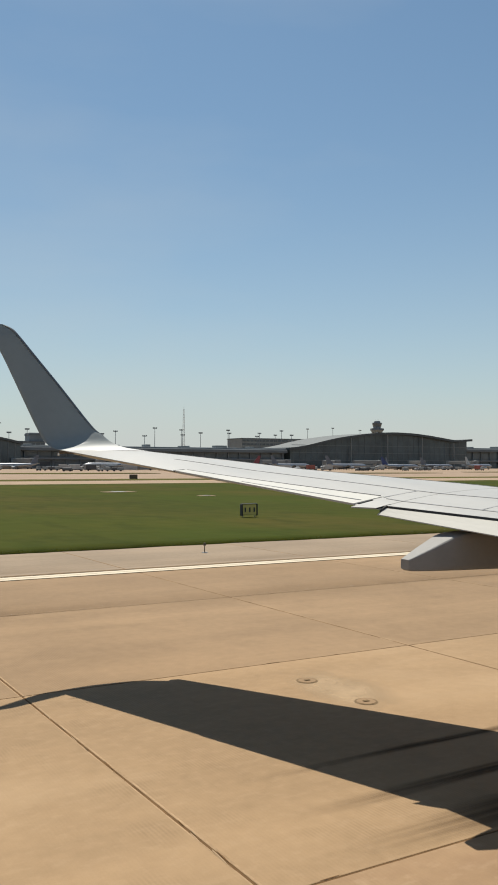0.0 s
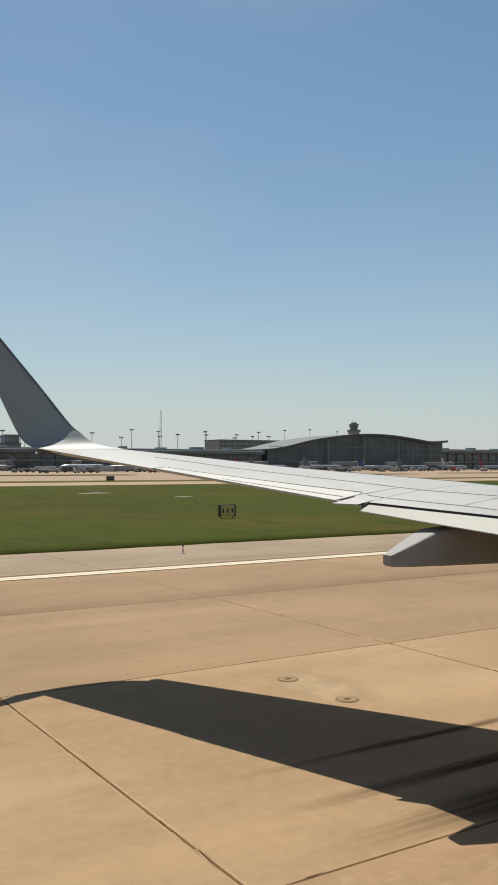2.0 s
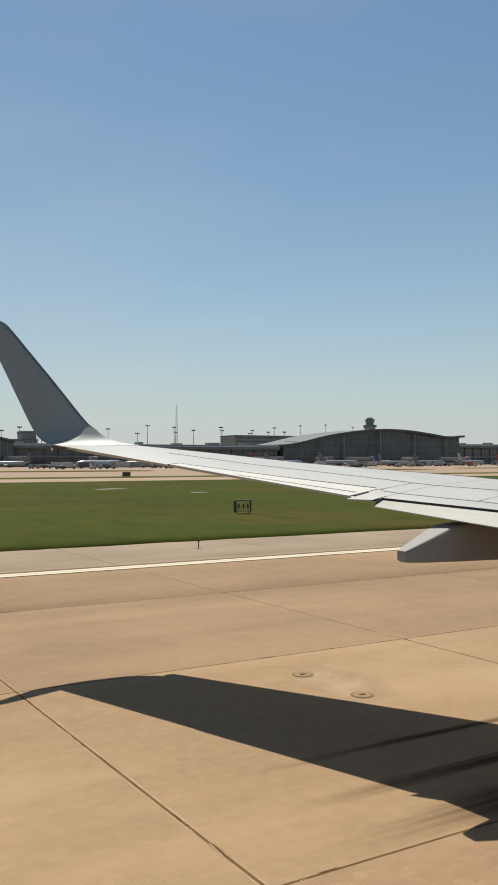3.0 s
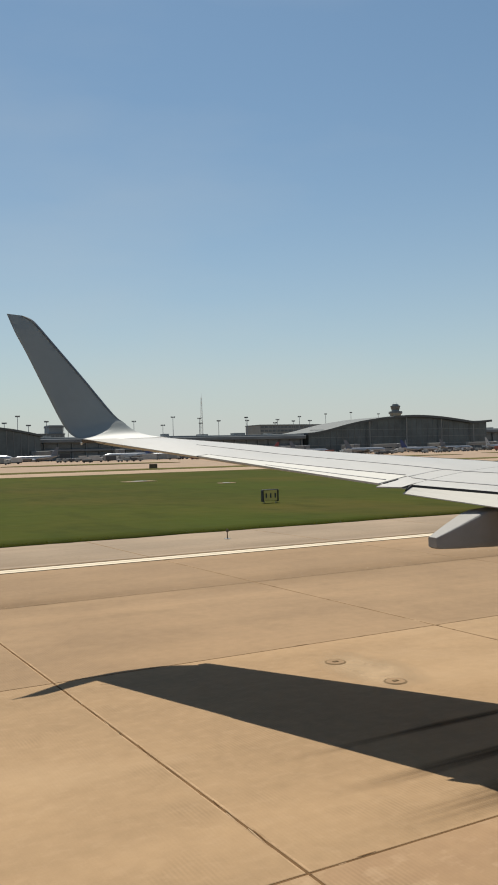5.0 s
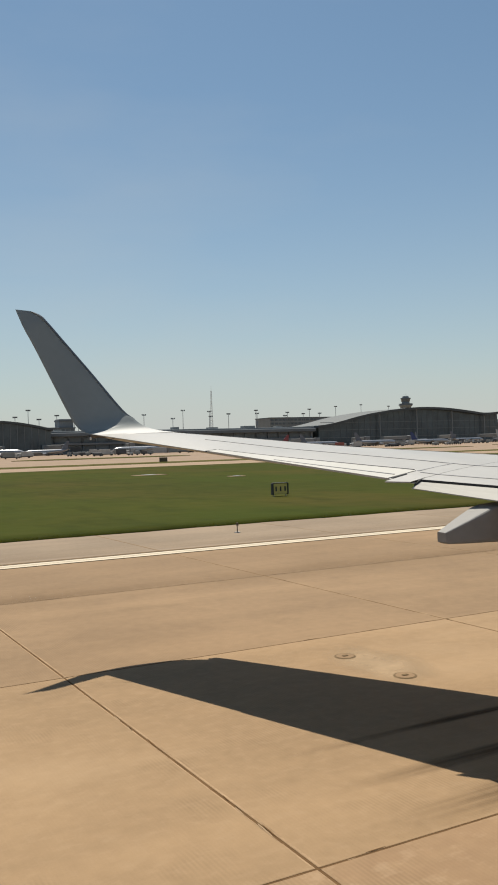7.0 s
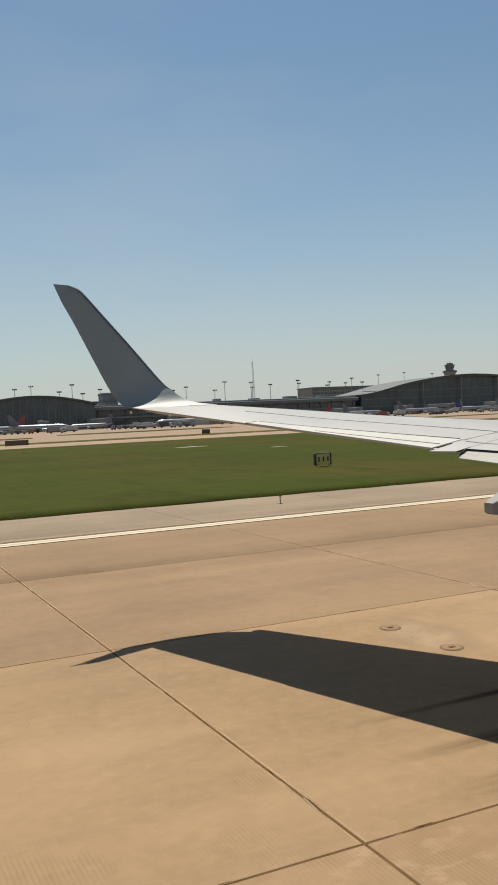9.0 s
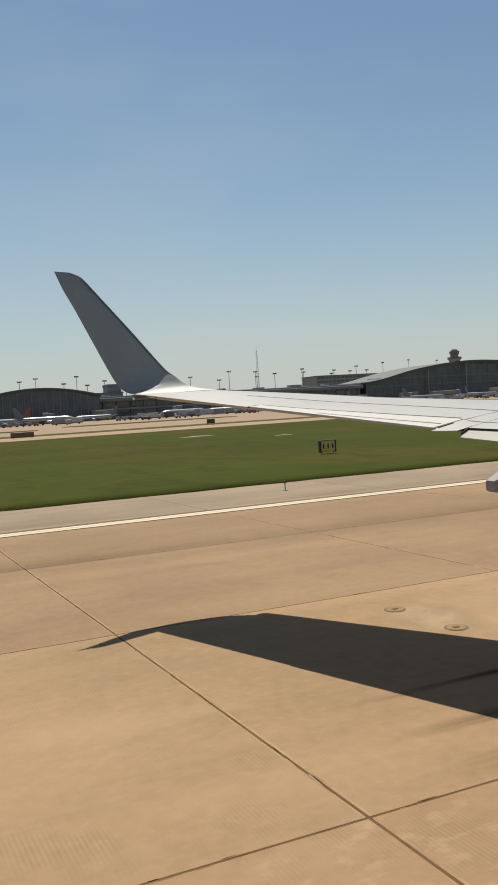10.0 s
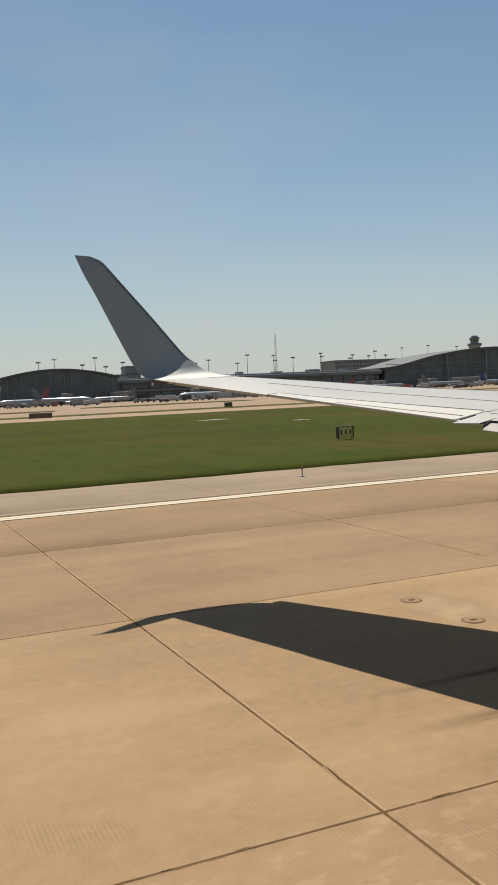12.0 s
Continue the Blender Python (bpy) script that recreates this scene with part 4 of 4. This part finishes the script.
def parked_airliner(x, y, turn, tail, s=1.0, label="white parked airliner at a gate, seen from the side"):
    t = far_thing("parked_airliner", label, "aircraft", x, y, 0.0, turn, "parked airliners")
    bm = bmesh.new()
    secs = []
    for f, r, dz in ((0, 0.15, 0.0), (0.02, 0.7, 0.0), (0.06, 1.35, 0.05), (0.12, 1.85, 0.15), (0.2, 1.95, 0.15), (0.68, 1.95, 0.15), (0.82, 1.5, 0.6), (0.93, 0.8, 1.1), (1.0, 0.2, 1.4)):
        secs.append([((-19 + 38 * f) * s, r * s * math.cos(a), (3.2 + dz + r * math.sin(a)) * s) for a in [math.tau * i / 14 for i in range(14)]])
    loft(bm, secs)
    body = part("fuselage", bm, PLANE_WHITE, t, smooth=True)
    for i in range(5):
        part("window_row", boxed((-12 + i * 4.6) * s, (-8.4 + i * 4.6) * s, -1.99 * s, 1.99 * s, 3.75 * s, 4.02 * s), GLAZING, body, "dark row of cabin windows")
    bm = bmesh.new()
    for sg in (-1, 1):
        loft(bm, [[(p[0] * s, sg * p[1] * s, p[2] * s) for p in q] for q in (
            [(-4, 1, 2.5), (3, 1, 2.5), (3, 1, 2.1), (-4, 1, 2.0)], [(4.5, 16.5, 3.7), (6.0, 16.5, 3.7), (6.0, 16.5, 3.6), (4.5, 16.5, 3.6)])])
        loft(bm, [[(p[0] * s, sg * p[1] * s, p[2] * s) for p in q] for q in (
            [(14.5, 0.5, 4.6), (18, 0.5, 4.6), (18, 0.5, 4.4), (14.5, 0.5, 4.4)], [(17.6, 6.5, 5.0), (19.0, 6.5, 5.0), (19.0, 6.5, 4.9), (17.6, 6.5, 4.9)])])
    part("wing", bm, PLANE_WHITE, t)
    fin = part("fin", loft(bmesh.new(), [[(p[0] * s, p[1] * s, p[2] * s) for p in q] for q in (
        [(12.5, -0.2, 4.9), (18.5, -0.15, 4.9), (18.5, 0.15, 4.9), (12.5, 0.2, 4.9)], [(18.2, -0.08, 12.3), (20.3, -0.08, 12.3), (20.3, 0.08, 12.3), (18.2, 0.08, 12.3)])]), tail, t)
    for sg in (-1, 1):
        part("engine", tube(bmesh.new(), (-4.5 * s, sg * 5 * s, 1.75 * s), (0 * s, sg * 5 * s, 1.85 * s), 0.95 * s, 0.7 * s, 14), TRUCK_DARK if tail is PLANE_BLUE else PLANE_WHITE, t)
    for px, py in ((-14, 0), (1.5, 2.8), (1.5, -2.8)):
        g = part("gear_leg", tube(bmesh.new(), (px * s, py * s, 0.5 * s), (px * s, py * s, 2.2 * s), 0.12 * s, 0.12 * s, 8), STEEL, t)
        part("wheel", tube(bmesh.new(), (px * s, (py - 0.4) * s, 0.5 * s), (px * s, (py + 0.4) * s, 0.5 * s), 0.5 * s, 0.5 * s, 14), TYRE, g)
    return t


gates = random.Random(21)
for k, x in enumerate(range(-120, 660, 34)):
    parked_airliner(x + gates.uniform(-9, 9), 540 + gates.uniform(-75, 30), gates.choice((4, 172, 12, -10, 176, 186, 24, 166, 70)), (PLANE_BLUE, PLANE_GREY, PLANE_GREY, PLANE_WHITE, PLANE_RED, PLANE_GREY, PLANE_GREY)[k % 7], 0.78 + 0.22 * gates.random())


def jet_bridge(x, y, turn):
    t = far_thing("jet_bridge", "grey enclosed passenger boarding bridge on legs", "jet bridge", x, y, 0, turn, "boarding bridges")
    part("tunnel", boxed(-1.6, 1.6, -14, 14, 4.6, 7.6, 0.2), TAN_WALL, t)
    part("cab", boxed(-2.2, 2.2, -17.5, -14.01, 4.2, 7.9, 0.3), MULLION, t)
    part("rotunda", tube(bmesh.new(), (0, 15.5, 0), (0, 15.5, 8), 2.1, 2.1, 14), DARK_WALL, t)
    part("support_leg", boxed(-1.8, 1.8, -9.5, -8.6, 1.0, 4.59), STEEL, t)
    for sx in (-1.4, 1.4):
        part("wheel", tube(bmesh.new(), (sx - 0.3, -9, 0.55), (sx + 0.3, -9, 0.55), 0.55, 0.55, 12), TYRE, t)
    return t


for k, x in enumerate(range(-210, 570, 52)):
    jet_bridge(x + 6 * (k % 3), 604, (12, -18, 14, -12)[k % 4])


def service_truck(x, y, turn, paint, kind):
    names = {"truck": "boxy airport service truck parked on the apron", "tug": "low dark baggage tug with a row of carts", "van": "small airport van parked on the apron"}
    t = far_thing("service_" + kind, names[kind], "vehicle", x, y, 0.0, turn, "apron vehicles")
    if kind == "truck":
        part("cargo_box", boxed(-1.2, 4.4, -1.2, 1.2, 0.95, 3.5, 0.08), paint, t)
        cab = part("cab", boxed(-3.1, -1.25, -1.15, 1.15, 0.7, 2.6, 0.2), TRUCK_WHITE, t)
        part("windscreen", boxed(-3.13, -2.4, -1.18, 1.18, 1.75, 2.4, 0.05), GLAZING, cab)
        part("chassis", boxed(-3.0, 4.3, -0.8, 0.8, 0.55, 0.94), TRUCK_DARK, t)
        ws = (-2.2, 3.0)
    elif kind == "van":
        part("body", boxed(-2.4, 2.4, -0.95, 0.95, 0.4, 2.0, 0.25), paint, t)
        part("window_strip", boxed(-1.9, 2.0, -0.97, 0.97, 1.3, 1.8, 0.03), GLAZING, t)
        ws = (-1.5, 1.5)
    else:
        part("tug_body", boxed(-1.6, 1.2, -0.8, 0.8, 0.4, 1.5, 0.15), paint, t)
        part("canopy", boxed(-0.8, 1.0, -0.75, 0.75, 1.9, 2.05, 0.03), TRUCK_DARK, t)
        for i in range(3):
            part("cart", boxed(2.0 + i * 3.4, 4.9 + i * 3.4, -0.8, 0.8, 0.5, 2.1, 0.1), TRUCK_DARK if i % 2 else TAN_WALL, t)
        ws = (-1.0, 0.7, 3.4, 6.8, 10.2)
    for wx in ws:
        for sy in (-0.85, 0.85):
            part("wheel", tube(bmesh.new(), (wx, sy - 0.14, 0.42), (wx, sy + 0.14, 0.42), 0.42, 0.42, 12), TYRE, t)
    return t


def container(x, y, l, paint):
    """A ribbed box container with corner posts and a pair of end doors."""
    t = far_thing("cargo_container", "pale boxy cargo container standing on the apron", "container", x, y, 0.0, 4, "cargo containers")
    part("box", boxed(-l / 2, l / 2, -1.25, 1.25, 0.3, 3.6, 0.06), paint, t)
    for sx in (-1, 1):
        for sy in (-1, 1):
            part("corner_post", boxed(sx * l / 2 - 0.12, sx * l / 2 + 0.12, sy * 1.25 - 0.12, sy * 1.25 + 0.12, 0, 3.7), STEEL, t)
    for i in range(1, 6):
        cx = -l / 2 + l * i / 6
        part("rib", boxed(cx - 0.08, cx + 0.08, -1.33, -1.251, 0.4, 3.5), paint, t)
    return t


for k, (x, y, l) in enumerate(((112, 474, 9), (123, 476, 11), (136, 475, 10), (147, 478, 7), (-30, 480, 9), (-18, 483, 9), (330, 486, 10))):
    container(x, y, l, TRUCK_WHITE if k % 3 else TAN_WALL)

rng = random.Random(11)
kinds = ("truck", "tug", "van", "truck", "tug")
paints = (TRUCK_WHITE, TRUCK_DARK, TRUCK_RED, TAN_WALL, TRUCK_DARK, TRUCK_WHITE)
for i in range(110):
    x = -60 + i * 6.3 + rng.uniform(-6, 6)
    y = rng.uniform(400, 606)
    service_truck(x, y, rng.choice((0, 180, 8, -12, 170, 90)), paints[i % 6], kinds[i % 5])

# ------------------------------------------------------------------ runway slabs, last


SAW_EDGE = material("pale_saw_cut_edge", (0.315, 0.216, 0.13), 0.9, vary=0.2, scale=1.2, fine=16, tint=(0.2, 0.134, 0.078), shine=0.05)


def slab_mesh(w, d, mat, name):
    """A slab top with small chamfers; corners follow the slight skew of the cross joints."""
    gx, gy, b = 0.016, 0.014, 0.008
    bm = bmesh.new()
    def ring(k, z):
        hx, hy = w / 2 - gx - k, d / 2 - gy - k
        return [bm.verts.new((sx * hx + SHEAR * sy * hy, sy * hy, z)) for sx, sy in ((-1, -1), (1, -1), (1, 1), (-1, 1))]
    r = [ring(0, -0.02), ring(0, -0.003), ring(b, 0.0)]
    for a, c in zip(r, r[1:]):
        for i in range(4):
            j = (i + 1) % 4
            bm.faces.new((a[i], a[j], c[j], c[i]))
    p, e = r[2], 0.024
    q = [bm.verts.new(v.co + Vector((d, 0, 0))) for v, d in zip(p, (e, -e * 0.6, -e * 0.6, e))]
    bm.faces.new((q[0], q[1], q[2], q[3]))
    rims = [bm.faces.new((p[0], q[0], q[3], p[3])), bm.faces.new((q[1], p[1], p[2], q[2]))]
    for rim in rims:
        rim.material_index = 1
    me = finish(name, bm, mat)
    me.materials.append(SAW_EDGE)
    return me


def slabs(parent, y0, y1, xa, xb, size, mat, joined, phase=0.0):
    d = y1 - y0
    me = slab_mesh(size, d, mat, "slab")
    yc = (y0 + y1) / 2
    i0 = math.floor((xa - JOINT0) / size)
    i1 = math.ceil((xb - JOINT0) / size)
    far = bmesh.new()
    for i in range(i0, i1):
        xc = JOINT0 + phase + (i + 0.5) * size + SHEAR * (yc - 12.85)
        if -18 < xc < 62:
            ob = new("slab", me)
            ob.parent = parent
            ob.location = (xc, yc, 0)
        else:
            g = 0.02
            v = [far.verts.new((xc + sx * (size / 2 - g), yc + sy * (d / 2 - g), 0)) for sx, sy in ((-1, -1), (1, -1), (1, 1), (-1, 1))]
            far.faces.new(v)
    ob = part("far_slabs", far, mat, parent)
    tagged(ob, kind="stuff")


for a, b in zip(LANES, LANES[1:]):
    slabs(runway, a, b, -500, 800, SLAB_X, SLAB_WORN if a < 5 else SLAB if a < 10 else SLAB_OLD, True)
slabs(shoulder, 27.88, 34.9, -500, 800, SLAB_X, SHOULDER, True)

# faint tyre rubber along the touchdown lane, thinning out at its borders
nt = RUBBER_MARK.node_tree
wear = nt.nodes.new("ShaderNodeAttribute")
wear.attribute_name = "wear"
grain = nt.nodes.new("ShaderNodeTexNoise")
grain.inputs["Scale"].default_value, grain.inputs["Detail"].default_value = 1.0, 8
gm = nt.nodes.new("ShaderNodeMapping")
gm.inputs["Scale"].default_value = (0.5, 14, 1)
gp = nt.nodes.new("ShaderNodeNewGeometry")
nt.links.new(gp.outputs["Position"], gm.inputs["Vector"])
nt.links.new(gm.outputs[0], grain.inputs["Vector"])
gr = nt.nodes.new("ShaderNodeMapRange")
gr.inputs["From Min"].default_value, gr.inputs["From Max"].default_value = 0.1, 0.6
nt.links.new(grain.outputs["Fac"], gr.inputs["Value"])
both = nt.nodes.new("ShaderNodeMath")
both.operation = "MULTIPLY"
nt.links.new(wear.outputs["Fac"], both.inputs[0])
nt.links.new(gr.outputs[0], both.inputs[1])
nt.links.new(both.outputs[0], nt.nodes["Principled BSDF"].inputs["Alpha"])
for y, w, x0, x1, dark in ((7.4, 0.2, 2.4, 60, 0.95), (6.45, 0.45, 2.0, 60, 0.9), (8.5, 0.12, 3.4, 60, 0.8)):
    bm = bmesh.new()
    lay = bm.verts.layers.float.new("wear")
    n, rows = 120, []
    for i in range(n + 1):
        f = i / n
        x = x0 + (x1 - x0) * f
        ww = w * (0.8 + 0.4 * noise.noise((x, y, 2)))
        yy = y + 0.012 * (x - x0) + 0.03 * noise.noise((x * 0.4, y, 0))
        row = []
        for s, k in ((-1, 0.0), (-0.45, 0.8), (0.1, 1.0), (0.5, 0.7), (1, 0.0)):
            v = bm.verts.new((x, yy + ww * s, 0.003))
            v[lay] = k * dark * min(1.0, max(0.0, (x - 4.2) / 3.2)) ** 1.7
            row.append(v)
        rows.append(row)
    for p, q in zip(rows, rows[1:]):
        for j in range(4):
            bm.faces.new((p[j], p[j + 1], q[j + 1], q[j]))
    solid("tyre_mark", bm, RUBBER_MARK, "dark rubber streak left by tyres on the concrete", "tyre mark", "structure", "tyre marks")


# soft brown stain along an outer lane joint, stronger on the joint's side
def stain(y0, y1, x0, x1, strength, seed):
    bm = bmesh.new()
    lay = bm.verts.layers.float.new("wear")
    rows, n = [], 170
    for i in range(n + 1):
        x = x0 + (x1 - x0) * i / n
        row = []
        for f, k in ((0.0, 0.0), (0.12, 1.0), (0.4, 0.6), (0.75, 0.3), (1.0, 0.0)):
            y = y0 + (y1 - y0) * f + (0.18 * noise.noise((x * 0.1, seed, f)) if f > 0.3 else 0.0)
            v = bm.verts.new((x, y, 0.003))
            v[lay] = k * strength * (0.75 + 1.3 * noise.noise((x * 0.11, f * 2, seed)))
            row.append(v)
        rows.append(row)
    for p, q in zip(rows, rows[1:]):
        for j in range(4):
            bm.faces.new((p[j], p[j + 1], q[j + 1], q[j]))
    solid("joint_stain", bm, STAIN, "soft brown stain along a joint of the runway", "stain", "structure", "joint stains")


STAIN = material("brown_joint_stain", (0.115, 0.07, 0.037), 0.9, vary=0.15, scale=0.6, fine=6, stretch=(0.1, 2, 1), shine=0.03)
st = STAIN.node_tree
amount = st.nodes.new("ShaderNodeAttribute")
amount.attribute_name = "wear"
st.links.new(amount.outputs["Fac"], st.nodes["Principled BSDF"].inputs["Alpha"])
stain(20.45, 22.6, -60, 110, 0.17, 3.0)
stain(20.8, 19.5, -60, 110, 0.13, 8.0)
stain(28.2, 30.8, -60, 110, 0.15, 5.0)


WASH = material("pale_sealant_wash", (0.42, 0.31, 0.2), 0.9, vary=0.15, scale=1.5, fine=9, shine=0.03)
ws = WASH.node_tree
thin = ws.nodes.new("ShaderNodeAttribute")
thin.attribute_name = "wear"
ws.links.new(thin.outputs["Fac"], ws.nodes["Principled BSDF"].inputs["Alpha"])
bm = bmesh.new()
lay = bm.verts.layers.float.new("wear")
rings = []
for f, k in ((0.05, 0.6), (0.5, 0.5), (0.8, 0.22), (1.0, 0.0)):
    ring = []
    for i in range(36):
        a = math.tau * i / 36
        w = 1 + 0.25 * noise.noise((1.5 * math.cos(a), 1.5 * math.sin(a), 4))
        v = bm.verts.new((7.95 + 0.75 * f * w * math.cos(a), 11.3 + 1.45 * f * w * math.sin(a), 0.0025))
        v[lay] = k
        ring.append(v)
    rings.append(ring)
bm.faces.new(rings[0])
for p, q in zip(rings, rings[1:]):
    for i in range(36):
        j = (i + 1) % 36
        bm.faces.new((p[i], p[j], q[j], q[i]))
solid("pale_wash", bm, WASH, "pale wash of sealant on the concrete round two inset lights", "stain", "structure")

PATCH = material("pale_chipped_concrete", (0.3, 0.215, 0.135), 0.9, vary=0.12, scale=2, fine=12, shine=0.05)


# chipped edges along the joints
def chips(seed, count, mat, pale):
    r = random.Random(seed)
    verts, faces = [], []
    for i in range(count):
        if r.random() < 0.6:
            k = r.randint(-1, 4)
            y = r.uniform(5.0, 27.0)
            x = JOINT0 + k * SLAB_X + SHEAR * (y - 12.85) + r.choice((-1, 1)) * r.uniform(0.01, 0.02)
            lx, ly = r.uniform(0.005, 0.011), r.uniform(0.06, 0.25)
        else:
            y = r.choice(LANES[2:5]) + r.choice((-1, 1)) * r.uniform(0.01, 0.025)
            x = r.uniform(-8, 36)
            lx, ly = r.uniform(0.05, 0.22), r.uniform(0.004, 0.008)
        m, at = 7, len(verts)
        for j in range(m):
            a = math.tau * j / m
            f = r.uniform(0.55, 1.0)
            verts.append((x + lx * f * math.cos(a), y + ly * f * math.sin(a), 0.0018))
        faces.append(tuple(range(at, at + m)))
    me = bpy.data.meshes.new("joint_chips")
    me.from_pydata(verts, [], faces)
    me.materials.append(mat)
    tagged(new("joint_chips", me), "small chipped spots along the slab joints, " + pale, "chips", "", "stuff")


chips(31, 200, PATCH, "pale")
CHIP_BROWN = material("brown_chipped_joint", (0.16, 0.092, 0.045), 0.9, vary=0.2, scale=3, shine=0.03)
chips(32, 220, CHIP_BROWN, "dark brown")
